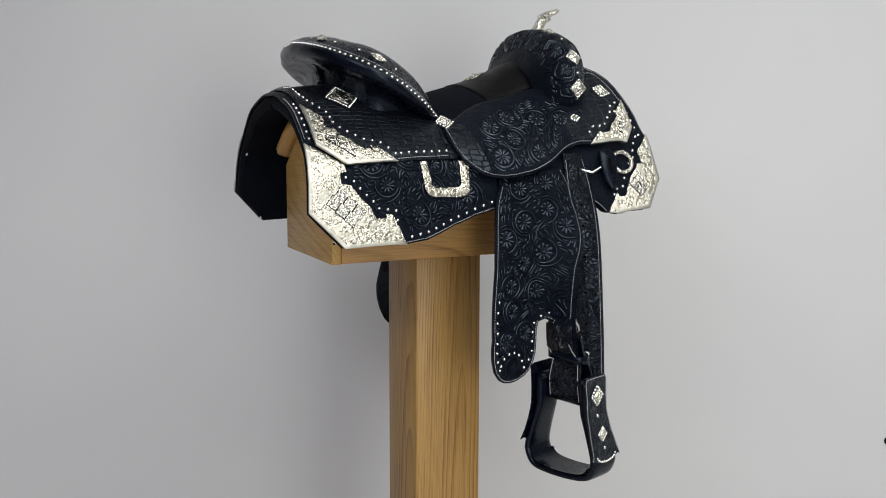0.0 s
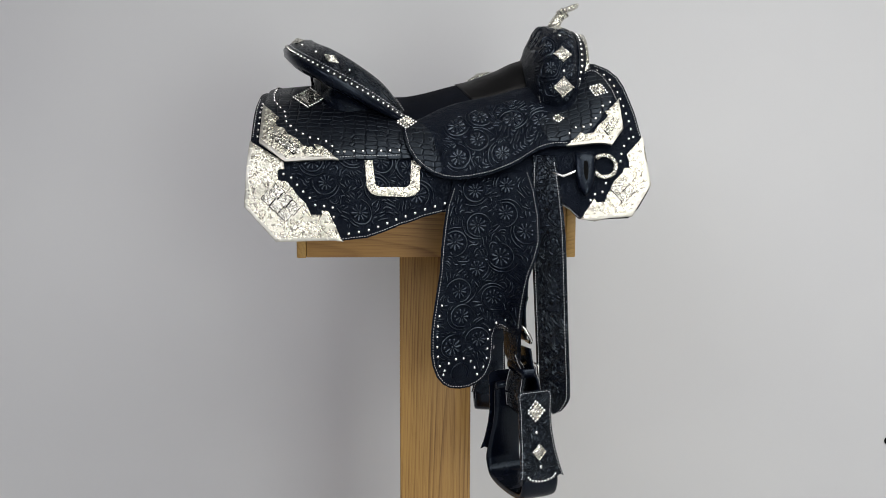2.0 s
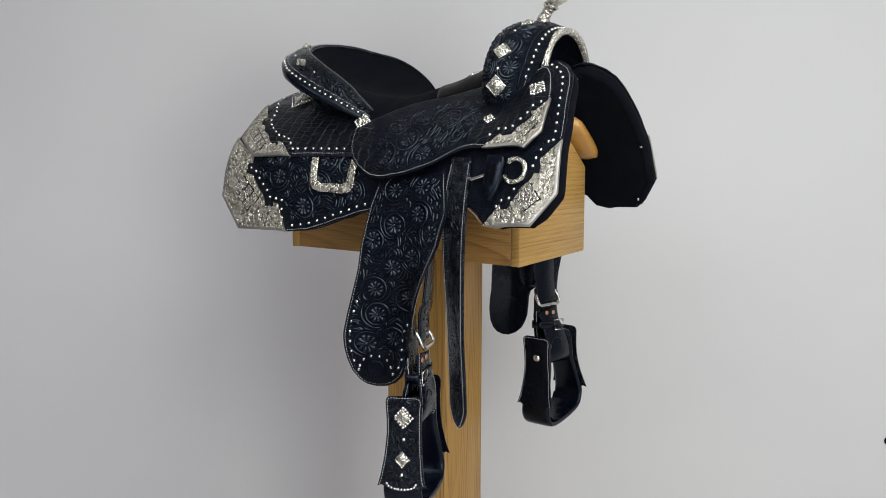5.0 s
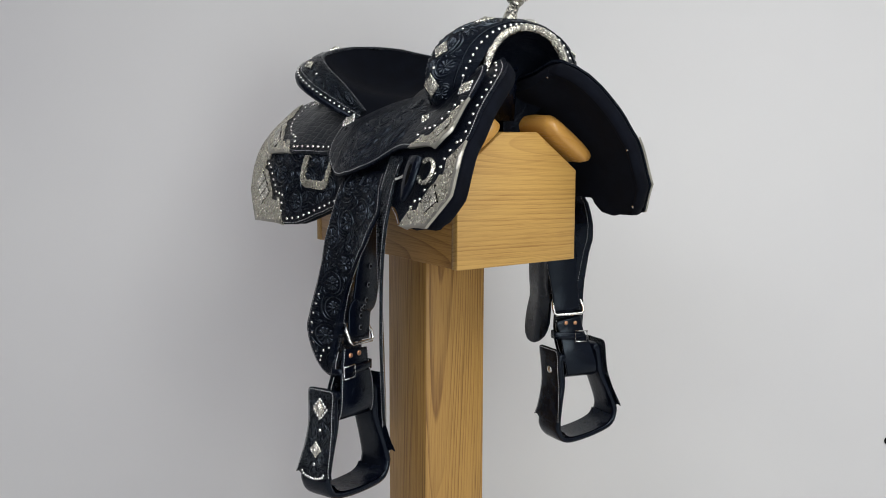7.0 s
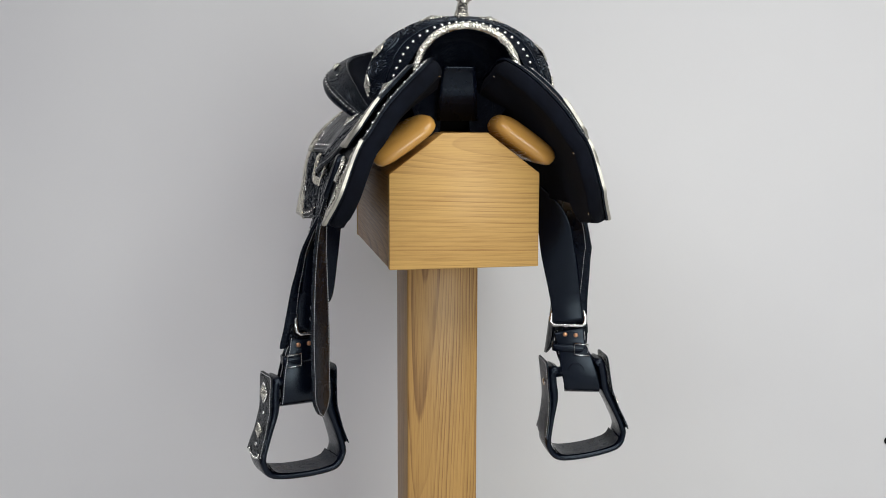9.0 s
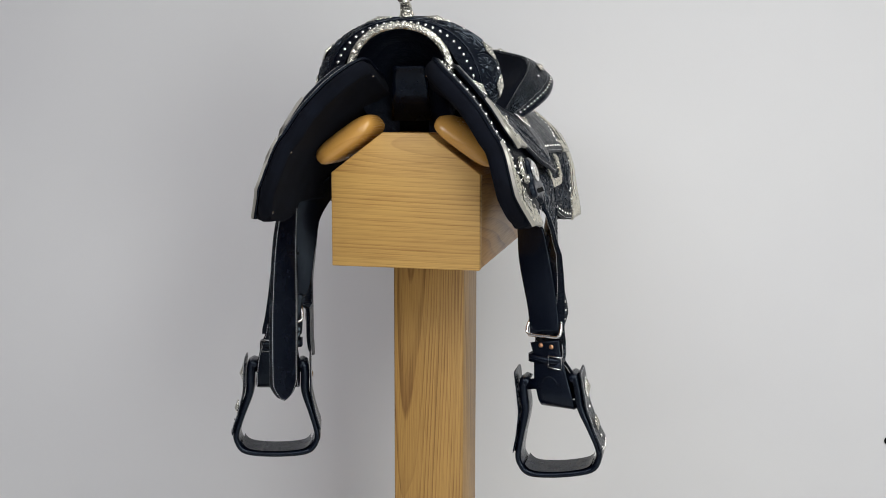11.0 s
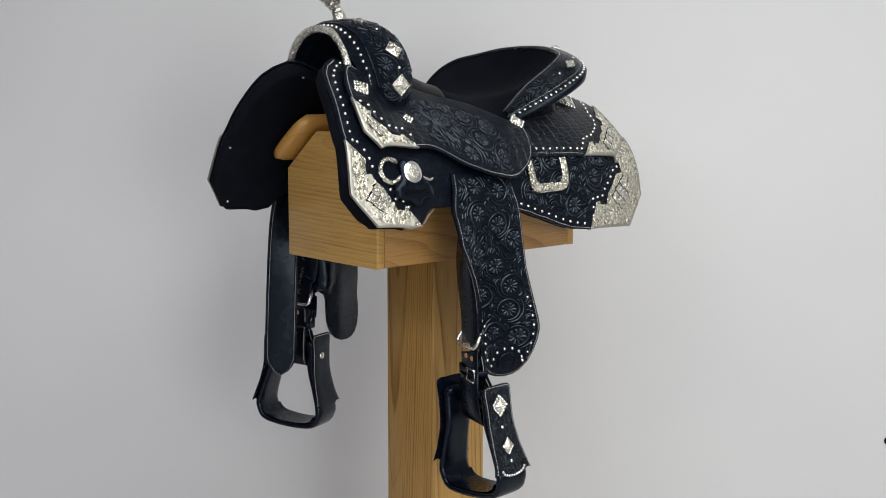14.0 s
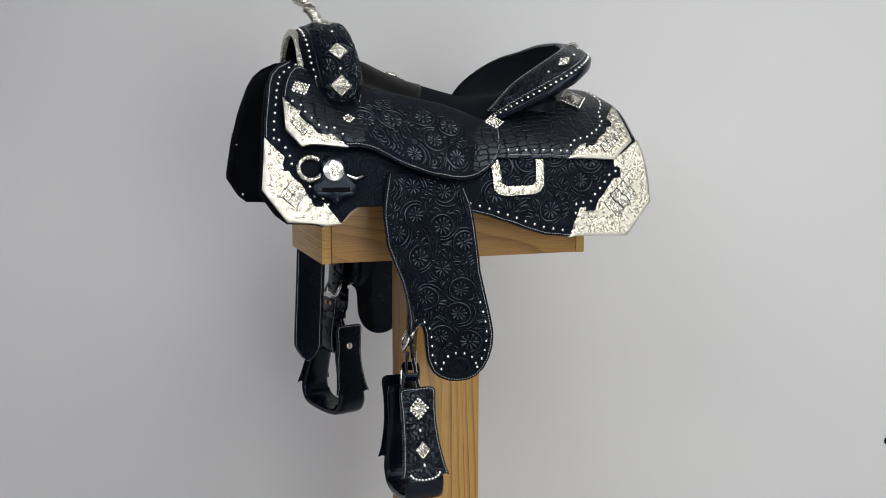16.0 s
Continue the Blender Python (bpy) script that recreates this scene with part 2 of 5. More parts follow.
def inside(p, poly):
    x, y = p
    r = False
    for (ax, ay), (bx, by) in zip(poly, [*poly[1:], poly[0]]):
        if (ay > y) != (by > y) and x < (bx - ax) * (y - ay) / (by - ay) + ax:
            r = not r
    return r


def area2(poly):
    return sum(a[0] * b[1] - b[0] * a[1] for a, b in zip(poly, [*poly[1:], poly[0]]))


def inset(pts, d, closed=True):
    """The polyline moved d to its inside (closed) or to its left (open)."""
    p = [np.array(q, float) for q in pts]
    sgn = 1 if not closed or area2(p) > 0 else -1
    out = []
    for i, q in enumerate(p):
        a = p[i - 1] if closed or i else p[0]
        b = p[(i + 1) % len(p)] if closed or i < len(p) - 1 else p[-1]
        t1, t2 = q - a, b - q
        t1 = t1 / (np.linalg.norm(t1) or 1)
        t2 = t2 / (np.linalg.norm(t2) or 1)
        n = np.array([-(t1 + t2)[1], (t1 + t2)[0]])
        l = np.linalg.norm(n)
        n = n / l if l > 1e-6 else np.array([-t1[1], t1[0]])
        c = max(0.5, abs(np.dot(n, np.array([-t1[1], t1[0]])))) if np.linalg.norm(t1) else 1
        out.append(q + sgn * n * d / c)
    return out


def sheet(outline, surf, off, thick, step=0.014, rim=0.0, under=0.0):
    """A leather panel or plate: the outline (u, v) laid on surf(u, v, height), from height off to off + thick; rim rounds the edge down."""
    from mathutils.geometry import delaunay_2d_cdt
    edge = dense(outline, step)
    n = len(edge)
    lo, hi = np.min(edge, 0), np.max(edge, 0)
    ring = inset(edge, step * 0.45)
    pts = [Vector(p) for p in edge]
    poly = [tuple(p) for p in inset(edge, step * 1.1)]
    whole = [tuple(p) for p in edge]
    pts += [Vector(p) for p in ring if inside(p, whole)]
    for u in np.arange(lo[0], hi[0], step):
        for v in np.arange(lo[1], hi[1], step):
            if inside((u, v), poly):
                pts.append(Vector((u, v)))
    vs, _, fs, ov, _, _ = delaunay_2d_cdt(pts, [(i, (i + 1) % n) for i in range(n)], [], 1, 1e-6)
    bm = bmesh.new()
    uvl = bm.loops.layers.uv.new("UVMap")
    count = {}
    for f in fs:
        for a, b in zip(f, [*f[1:], f[0]]):
            k = (min(a, b), max(a, b))
            count[k] = count.get(k, 0) + 1
    border = {i for k, c in count.items() if c == 1 for i in k}
    top = [bm.verts.new(surf(p[0], p[1], off + thick * ((1 - rim) if i in border else 1))) for i, p in enumerate(vs)]
    bot = [bm.verts.new(surf(p[0], p[1], off + thick * (under if i in border else 0))) for i, p in enumerate(vs)]

    def face(loop):
        try:
            f = bm.faces.new([q[0] for q in loop])
        except ValueError:
            return
        for l, q in zip(f.loops, loop):
            l[uvl].uv = q[1]

    for f in fs:
        face([(top[i], vs[i]) for i in f])
        face([(bot[i], vs[i]) for i in reversed(f)])
        for a, b in zip(f, [*f[1:], f[0]]):
            if count[(min(a, b), max(a, b))] == 1:
                face([(top[b], vs[b]), (top[a], vs[a]), (bot[a], vs[a]), (bot[b], vs[b])])
    bmesh.ops.recalc_face_normals(bm, faces=bm.faces)
    bm.normal_update()
    for e in bm.edges:
        if len(e.link_faces) == 2 and e.link_faces[0].normal.angle(e.link_faces[1].normal, 0) > 0.9:
            e.smooth = False
    return bm


def loft(rows, closed_u=False, closed_v=False, caps=False):
    """Quads over a grid of points rows[i][j]; the map follows lengths in metres."""
    bm = bmesh.new()
    uvl = bm.loops.layers.uv.new("UVMap")
    g = [[bm.verts.new(tuple(p)) for p in r] for r in rows]
    nu, nv = len(g), len(g[0])
    lu = [0.0]
    for i in range(nu):
        a, b = np.array(rows[i][nv // 2], float), np.array(rows[(i + 1) % nu][nv // 2], float)
        lu.append(lu[-1] + float(np.linalg.norm(b - a)))
    lv = [0.0]
    for j in range(nv):
        a, b = np.array(rows[nu // 2][j], float), np.array(rows[nu // 2][(j + 1) % nv], float)
        lv.append(lv[-1] + float(np.linalg.norm(b - a)))
    for i in range(nu if closed_u else nu - 1):
        for j in range(nv if closed_v else nv - 1):
            i2, j2 = (i + 1) % nu, (j + 1) % nv
            try:
                f = bm.faces.new([g[i][j], g[i2][j], g[i2][j2], g[i][j2]])
            except ValueError:
                continue
            for l, q in zip(f.loops, ((lu[i], lv[j]), (lu[i + 1], lv[j]), (lu[i + 1], lv[j + 1]), (lu[i], lv[j + 1]))):
                l[uvl].uv = q
    if caps and closed_v:
        for r in (g[0], g[-1]):
            try:
                bm.faces.new(r)
            except ValueError:
                pass
    bmesh.ops.recalc_face_normals(bm, faces=bm.faces)
    return bm


def slab(rows, d):
    """A grid of points made a plate d thick downwards, with closed edges."""
    low = Vector((0, 0, -d))
    return loft([[*r, *[Vector(p) + low for p in reversed(r)]] for r in rows], closed_v=True, caps=True)


def tube(path, r, n=10, closed=False):
    """A round rod along a path; r a number or one for each point."""
    p = [Vector(q) for q in path]
    rows, up = [], None
    for i, q in enumerate(p):
        a = p[i - 1] if closed or i else p[0]
        b = p[(i + 1) % len(p)] if closed or i < len(p) - 1 else p[-1]
        t = (b - a).normalized()
        if up is None:
            up = Vector((0, 0, 1)) if abs(t.z) < 0.9 else Vector((1, 0, 0))
        side = t.cross(up).normalized()
        up = side.cross(t).normalized()
        rr = r[i] if isinstance(r, (list, tuple)) else r
        rows.append([q + (side * math.cos(k) + up * math.sin(k)) * rr for k in np.linspace(0, 2 * math.pi, n, endpoint=False)])
    return loft(rows, closed_u=closed, closed_v=True, caps=not closed)


def ribbon(keys, thick, n=24, taper=None):
    """A strap through keys of (centre, width direction, width); its outline may narrow to a tip at the end by taper (metres)."""
    c = catmull([tuple(k[0]) for k in keys], n)
    w = catmull([tuple(k[1]) for k in keys], n)
    wd = catmull([(k[2], 0) for k in keys], n)[:, 0]
    lens = np.r_[0, np.cumsum(np.linalg.norm(np.diff(c, axis=0), axis=1))]
    rows = []
    for i in range(n):
        t = Vector(c[min(i + 1, n - 1)] - c[max(i - 1, 0)]).normalized()
        d = Vector(w[i])
        d = (d - t * d.dot(t)).normalized()
        nn = t.cross(d).normalized() * thick / 2
        h = wd[i] / 2
        if taper and lens[-1] - lens[i] < taper:
            h *= max(0.04, math.sqrt((lens[-1] - lens[i]) / taper))
        o = Vector(c[i])
        rows.append([o - d * h + nn * 0.5, o - d * (h - 0.0025) + nn, o + nn, o + d * (h - 0.0025) + nn, o + d * h + nn * 0.5,
                     o + d * h - nn * 0.5, o + d * (h - 0.0025) - nn, o - nn, o - d * (h - 0.0025) - nn, o - d * h - nn * 0.5])
    return loft(rows, closed_v=True, caps=True), rows


def add_box(bm, m, sx, sy, sz):
    bmesh.ops.create_cube(bm, size=1, matrix=m @ Matrix.Diagonal((sx, sy, sz, 1)))


def frame_at(p, normal, up=(0, 0, 1)):
    """A pose at p whose z is the normal and whose y leans to up."""
    z = Vector(normal).normalized()
    y = Vector(up) - z * Vector(up).dot(z)
    y.normalize()
    x = y.cross(z)
    return Matrix.Translation(p) @ Matrix((x, y, z)).transposed().to_4x4()


def raw(verts, faces):
    me = bpy.data.meshes.new("raw")
    me.from_pydata(verts, [], faces)
    bm = bmesh.new()
    bm.from_mesh(me)
    bpy.data.meshes.remove(me)
    return bm


def beads(places, r, squash=0.75):
    """Domed studs at (point, normal), joined."""
    vs, fs = [], []
    for p, nrm in places:
        m = frame_at(p, nrm)
        base = len(vs)
        for lat in (0.0, 0.5, 1.0):
            for k in range(8):
                a = math.pi / 4 * k
                vs.append(m @ Vector((r * math.cos(lat) * math.cos(a), r * math.cos(lat) * math.sin(a), r * squash * math.sin(lat) * 1.15)))
        vs.append(m @ Vector((0, 0, r * squash * 1.08)))
        for ring in (0, 8):
            for k in range(8):
                fs.append((base + ring + k, base + ring + (k + 1) % 8, base + ring + 8 + (k + 1) % 8, base + ring + 8 + k))
        for k in range(8):
            fs.append((base + 16 + k, base + 16 + (k + 1) % 8, base + 24))
    return raw(vs, fs)


def dashes(places, length=0.0032, width=0.0011):
    """Short raised stitches at (point, normal, direction), joined."""
    vs, fs = [], []
    for p, nrm, t in places:
        m = frame_at(p, nrm, t)
        b = len(vs)
        for x, y, z in ((-1, -1, 0), (1, -1, 0), (1, 1, 0), (-1, 1, 0), (-0.6, -0.8, 1), (0.6, -0.8, 1), (0.6, 0.8, 1), (-0.6, 0.8, 1)):
            vs.append(m @ Vector((x * width / 2, y * length / 2, z * 0.0007)))
        fs += [(b + 4, b + 5, b + 6, b + 7), (b, b + 1, b + 5, b + 4), (b + 1, b + 2, b + 6, b + 5), (b + 2, b + 3, b + 7, b + 6), (b + 3, b, b + 4, b + 7)]
    return raw(vs, fs)


def on(surf, path, h):
    """(point, normal, direction) along a path on a surface at height h."""
    out = []
    for i, q in enumerate(path):
        p = Vector(surf(q[0], q[1], h))
        nrm = Vector(surf(q[0], q[1], h + 0.01)) - p
        a, b = path[max(i - 1, 0)], path[min(i + 1, len(path) - 1)]
        t = Vector(surf(b[0], b[1], h)) - Vector(surf(a[0], a[1], h))
        if t.length < 1e-6:
            t = Vector((1, 0, 0))
        out.append((p, nrm.normalized(), t.normalized()))
    return out


def seam(parent, surf, path, h, step=0.0052, name="stitching"):
    return part(name, dashes(on(surf, even(path, step), h)), THREAD, parent, "white stitching", "stuff", False)


def studs(parent, surf, path, h, step=0.018, r=0.0033):
    return part("studs", beads([q[:2] for q in on(surf, even(path, step), h)], r), BRIGHT, parent, "row of domed silver studs", "stuff")


def concho(name, parent, p, normal, up, w, h, rim=True, label="engraved silver diamond concho", square=0.0):
    """A faceted diamond of engraved silver, ringed with beads where rim is set."""
    m = frame_at(p, normal, up)
    bm = bmesh.new()
    uvl = bm.loops.layers.uv.new("UVMap")
    shape = [(w / 2, 0), (0, h / 2), (-w / 2, 0), (0, -h / 2)]
    if square:
        shape = [(w / 2, h / 2), (-w / 2, h / 2), (-w / 2, -h / 2), (w / 2, -h / 2)]
    lay = [(1.0, 0.0), (1.0, 0.0022), (0.9, 0.0036), (0.82, 0.0028), (0.45, 0.0056)]
    rings = [[bm.verts.new(m @ Vector((x * s, y * s, z))) for x, y in shape] for s, z in lay]
    mid = bm.verts.new(m @ Vector((0, 0, 0.0085)))
    back = m.inverted()
    for a, b in zip(rings, rings[1:]):
        for i in range(4):
            bm.faces.new([a[i], a[(i + 1) % 4], b[(i + 1) % 4], b[i]])
    for i in range(4):
        bm.faces.new([rings[-1][i], rings[-1][(i + 1) % 4], mid])
    for f in bm.faces:
        for l in f.loops:
            q = back @ l.vert.co
            l[uvl].uv = (q.x + w, q.y + h)
    ob = part(name, bm, ENGRAVED_FINE, parent, label, smooth=False)
    if rim:
        loop = even([(x * 1.24, y * 1.24) for x, y in shape], 0.0066, True)
        part("bead_rim", beads([(m @ Vector((x, y, 0)), Vector(normal)) for x, y in loop], 0.003), BRIGHT, ob, "beaded silver rim", "stuff")
    return ob


ENGRAVED_FINE = silver("finely_engraved_silver", True, 0.20, (0.80, 0.775, 0.69), 0.026)

# ---- room ----
def wall(name, x0, x1, y0, y1, z0, z1, mat):
    bm = bmesh.new()
    add_box(bm, Matrix.Translation(((x0 + x1) / 2, (y0 + y1) / 2, (z0 + z1) / 2)), x1 - x0, y1 - y0, z1 - z0)
    ob = new(name, mesh_of(name, bm, mat, False, 1, 0))
    return tagged(ob, kind="structure")


WY = 0.62
# only the north wall is in view; the rest shapes bounce and reflections
tagged(wall("wall_north", -2.2, 2.8, WY, WY + 0.12, 0, 2.7, WALL), "plain white painted wall behind the stand", "wall")
tagged(wall("wall_south", -2.2, 2.8, -4.12, -4.0, 0, 2.7, WALL), "plain white painted wall", "wall")
tagged(wall("wall_west", -2.32, -2.2, -4.0, WY, 0, 2.7, SHADE), "unseen wall, dark to deepen the silver's reflections", "wall")
tagged(wall("wall_east", 2.8, 2.92, -4.0, WY, 0, 2.7, ROOM), "unseen wall, grey to temper the reflections", "wall")
tagged(wall("floor", -2.32, 2.92, -4.12, WY + 0.12, -0.1, 0.0, FLOOR), "plain grey floor under the stand", "floor")
tagged(wall("ceiling", -2.32, 2.92, -4.12, WY + 0.12, 2.7, 2.8, CEIL), "plain white ceiling", "ceiling")

# small dark knob on the wall
_bm = bmesh.new()
bmesh.ops.create_uvsphere(_bm, u_segments=16, v_segments=10, radius=0.007)
for _v in _bm.verts:
    _v.co.y = _v.co.y * 0.6
    _v.co.z *= 1.3
knob = new("wall_knob", mesh_of("wall_knob", _bm, DARK, True, 1, 0))
knob.location = (1.213, WY - 0.003, 0.515)
tagged(knob, "small black round knob fixed to the white wall", "knob")


# ---- saddle stand ----
def rounded_box(x0, x1, y0, y1, z0, z1, r=0.003):
    bm = bmesh.new()
    add_box(bm, Matrix.Translation(((x0 + x1) / 2, (y0 + y1) / 2, (z0 + z1) / 2)), x1 - x0, y1 - y0, z1 - z0)
    bmesh.ops.bevel(bm, geom=bm.edges[:], offset=r, segments=2, affect="EDGES", profile=0.5)
    return bm


def prism(poly, x0, x1, r=0.002):
    """A board: the outline (y, z) drawn out along x."""
    bm = bmesh.new()
    a = [bm.verts.new((x0, y, z)) for y, z in poly]
    b = [bm.verts.new((x1, y, z)) for y, z in poly]
    bm.faces.new(a[::-1])
    bm.faces.new(b)
    n = len(poly)
    for i in range(n):
        bm.faces.new([a[i], a[(i + 1) % n], b[(i + 1) % n], b[i]])
    bmesh.ops.recalc_face_normals(bm, faces=bm.faces)
    bmesh.ops.bevel(bm, geom=bm.edges[:], offset=r, segments=2, affect="EDGES", profile=0.5)
    return bm


def build_stand():
    stand = tagged(new("saddle_stand"), "varnished ash saddle stand, a gabled box on a square post", "saddle stand")
    floor_z = -EYE_H / K
    yc, hw = 0.0065, 0.1435
    gable = [(yc - hw, -0.30), (yc + hw, -0.30), (yc + hw, -0.122), (yc + 0.043, -0.046), (yc - 0.043, -0.046), (yc - hw, -0.122)]
    part("front_panel", prism(gable, 0.262, 0.281), WOOD_Y, stand, "gabled end panel with level grain")
    part("back_panel", prism(gable, -0.281, -0.262), WOOD_Y, stand, "gabled end panel with level grain")
    for s in (-1, 1):
        near, far = sorted((yc + s * (hw - 0.018), yc + s * (hw - 0.001)))
        part("side_board", rounded_box(-0.261, 0.261, near, far, -0.299, -0.124, 0.0015), WOOD_X, stand)
        a, b = (yc + s * hw * 0.99, -0.125), (yc + s * 0.044, -0.049)
        poly = [a, b, (b[0], b[1] - 0.02), (a[0], a[1] - 0.012)]
        part("roof_board", prism(poly, -0.261, 0.261, 0.0015), WOOD_X, stand)
    part("ridge_board", rounded_box(-0.261, 0.261, yc - 0.043, yc + 0.043, -0.066, -0.047, 0.0015), WOOD_X, stand)
    part("bottom_board", rounded_box(-0.261, 0.261, yc - hw + 0.02, yc + hw - 0.02, -0.299, -0.281, 0.0015), WOOD_X, stand)
    part("post", rounded_box(-0.075, 0.075, 0.004 - 0.075, 0.004 + 0.075, floor_z + 0.03, -0.301, 0.004), WOOD_Z, stand, "square post with arched grain")
    part("base_plate", rounded_box(-0.25, 0.25, -0.25, 0.25, floor_z, floor_z + 0.03, 0.006), WOOD_X, stand, "square wooden base")
    # rounded bars on the slopes
    for s in (-1, 1):
        lo, hi = Vector((0, yc + s * 0.155, -0.121)), Vector((0, yc + s * 0.045, -0.043))
        along = (hi - lo)
        nrm = Vector((0, s * abs(along.z), abs(along.y))).normalized()
        rows = []
        for x, grow, lift in ((-0.302, 0.55, 0.2), (-0.296, 0.8, 0.5), (-0.28, 0.97, 0.8), (-0.24, 1.0, 1.0), (-0.12, 0.86, 1.0), (0.0, 0.74, 0.95), (0.12, 0.8, 1.0), (0.23, 0.98, 1.05), (0.28, 1.0, 0.95), (0.3, 0.9, 0.6), (0.306, 0.62, 0.25)):
            mid = (lo + hi) / 2
            half = along * 0.5 * grow
            t = 0.045 * lift
            ring = []
            for k in np.linspace(0, 2 * math.pi, 20, endpoint=False):
                c, sn = math.cos(k), math.sin(k)
                c = math.copysign(abs(c) ** 0.55, c)
                sn = math.copysign(abs(sn) ** 0.7, sn)
                ring.append(Vector((x, 0, 0)) + mid + half * c + nrm * (0.004 + t * 0.5 + t * 0.5 * sn + (0.045 - t) * 0.25))
            rows.append(ring)
        part("bar", loft(rows, closed_v=True, caps=True), WOOD_PAD, stand, "rounded amber varnished wooden bar")
    return stand


# ---- saddle: the body's surface ----
SECTIONS = [
    (-0.37, [(0, .022), (.04, .020), (.08, .010), (.12, -.002), (.158, -.022), (.221, -.078), (.247, -.13), (.258, -.19), (.279, -.255)]),
    (-0.20, [(0, .035), (.04, .033), (.08, .022), (.12, .004), (.16, -.022), (.205, -.063), (.240, -.108), (.253, -.16), (.263, -.21), (.270, -.26)]),
    (-0.05, [(0, .03), (.05, .025), (.10, .002), (.145, -.030), (.185, -.066), (.215, -.108), (.232, -.16), (.246, -.26)]),
    (0.10, [(0, .035), (.05, .030), (.10, .008), (.145, -.027), (.185, -.063), (.212, -.108), (.228, -.16), (.242, -.26)]),
    (0.24, [(0, .07), (.05, .062), (.09, .036), (.13, .002), (.165, -.034), (.20, -.072), (.222, -.115), (.238, -.16), (.256, -.214), (.264, -.26)]),
    (0.32, [(0, .098), (.04, .096), (.065, .087), (.10, .056), (.13, .026), (.158, -.006), (.185, -.046), (.208, -.085), (.232, -.156), (.255, -.213), (.265, -.26)]),
    (0.42, [(0, .098), (.04, .096), (.065, .087), (.10, .060), (.13, .032), (.16, -.002), (.186, -.042), (.204, -.070), (.228, -.156), (.252, -.213), (.265, -.26)]),
]
NS, DS = 90, 0.005


def _resample(poly):
    c = catmull(poly, 160)
    l = np.r_[0, np.cumsum(np.linalg.norm(np.diff(c, axis=0), axis=1))]
    s = np.arange(NS) * DS
    y, z = np.interp(s, l, c[:, 0]), np.interp(s, l, c[:, 1])
    over = np.maximum(s - l[-1], 0)
    return np.stack([y, z - over], 1)


_SX = np.array([s[0] for s in SECTIONS])
_SP = np.array([_resample(s[1]) for s in SECTIONS])


def profile(x, s):
    """(y, z) of the skirt's face at x, s metres down from the ridge."""
    x = min(max(x, _SX[0]), _SX[-1] - 1e-6)
    i = int(np.searchsorted(_SX, x, "right") - 1)
    f = (x - _SX[i]) / (_SX[i + 1] - _SX[i])
    f = f * f * (3 - 2 * f) * 0.5 + f * 0.5
    q = min(max(s, 0) / DS, NS - 1.001)
    j = int(q)
    w = q - j
    a = _SP[i][j] * (1 - w) + _SP[i][j + 1] * w
    b = _SP[i + 1][j] * (1 - w) + _SP[i + 1][j + 1] * w
    return a * (1 - f) + b * f


def s_of(x, z):
    lo, hi = 0.0, (NS - 2) * DS
    for _ in range(30):
        m = (lo + hi) / 2
        if profile(x, m)[1] > z:
            lo = m
        else:
            hi = m
    return (lo + hi) / 2


def body(side):
    """Skirt surface of one side: surf(x, s, height)."""
    def surf(x, s, h):
        p = profile(x, s)
        d = profile(x, s + 0.006) - profile(x, max(s - 0.006, 0))
        ln = math.hypot(d[0], d[1]) or 1
        ny, nz = -d[1] / ln, d[0] / ln
        flare = 0.010 * float(np.interp(x, [.27, .36], [0, 1])) * float(np.interp(p[1], [-.15, -.05], [1, 0])) if side < 0 else 0.0
        return Vector((x, YC + side * (p[0] + flare + ny * h), p[1] + nz * h))
    return surf


def xs(pts):
    """Outline (x, z) or (x, None, s) to (x, s)."""
    return [(p[0], p[2]) if len(p) > 2 else (p[0], s_of(p[0], p[1])) for p in pts]


def smooth_outline(pts, n=4):
    """Rounds a closed outline by a smooth curve through its points."""
    p = [*pts, pts[0]]
    c = catmull(p, len(pts) * n + 1)[:-1]
    return [tuple(q) for q in c]


SKIRT = [(-.357, None, 0.0), (-.3575, -.027), (-.357, -.07), (-.364, -.186), (-.304, -.2495), (-.185, -.2495), (-.136, -.245), (-.105, -.235), (-.072, -.222), (-.03, -.208), (.003, -.199), (.068, -.190),
         (.15, -.183), (.234, -.180), (.25, -.189), (.268, -.208), (.300, -.213), (.366, -.205), (.406, -.148), (.396, -.06), (.390, -.02), (.382, .013), (.375, .04), (.366, .060), (.350, .075), (.325, .086), (.30, None, .058),
         (.24, None, .05), (.15, None, .06), (.08, None, .15), (.04, None, .175), (-.04, None, .185), (-.09, None, .15), (-.17, None, .13), (-.222, None, .05), (-.240, None, .0)]
SKIRT_REAR_PLATE = [(-.357, -.07), (-.364, -.186), (-.304, -.2495), (-.182, -.2495), (-.207, -.195), (-.221, -.193), (-.219, -.201), (-.240, -.201), (-.250, -.180), (-.265, -.165), (-.284, -.140), (-.302, -.137), (-.302, -.119), (-.290, -.117), (-.292, -.105)]
SKIRT_FRONT_PLATE = [(.270, -.211), (.300, -.213), (.366, -.205), (.406, -.148), (.396, -.06), (.363, -.091), (.367, -.104), (.367, -.116), (.357, -.116), (.352, -.126), (.336, -.141), (.322, -.168), (.316, -.180), (.303, -.182), (.297, -.174)]
REAR_JOCKEY = [(-.337, None, 0.0), (-.339, .02), (-.340, -.009), (-.338, -.075), (-.288, -.106), (-.190, -.104), (-.12, -.102), (-.052, -.101), (-.047, -.075), (-.053, -.056), (-.085, None, .15), (-.16, None, .14), (-.215, None, .06), (-.238, None, 0.0)]
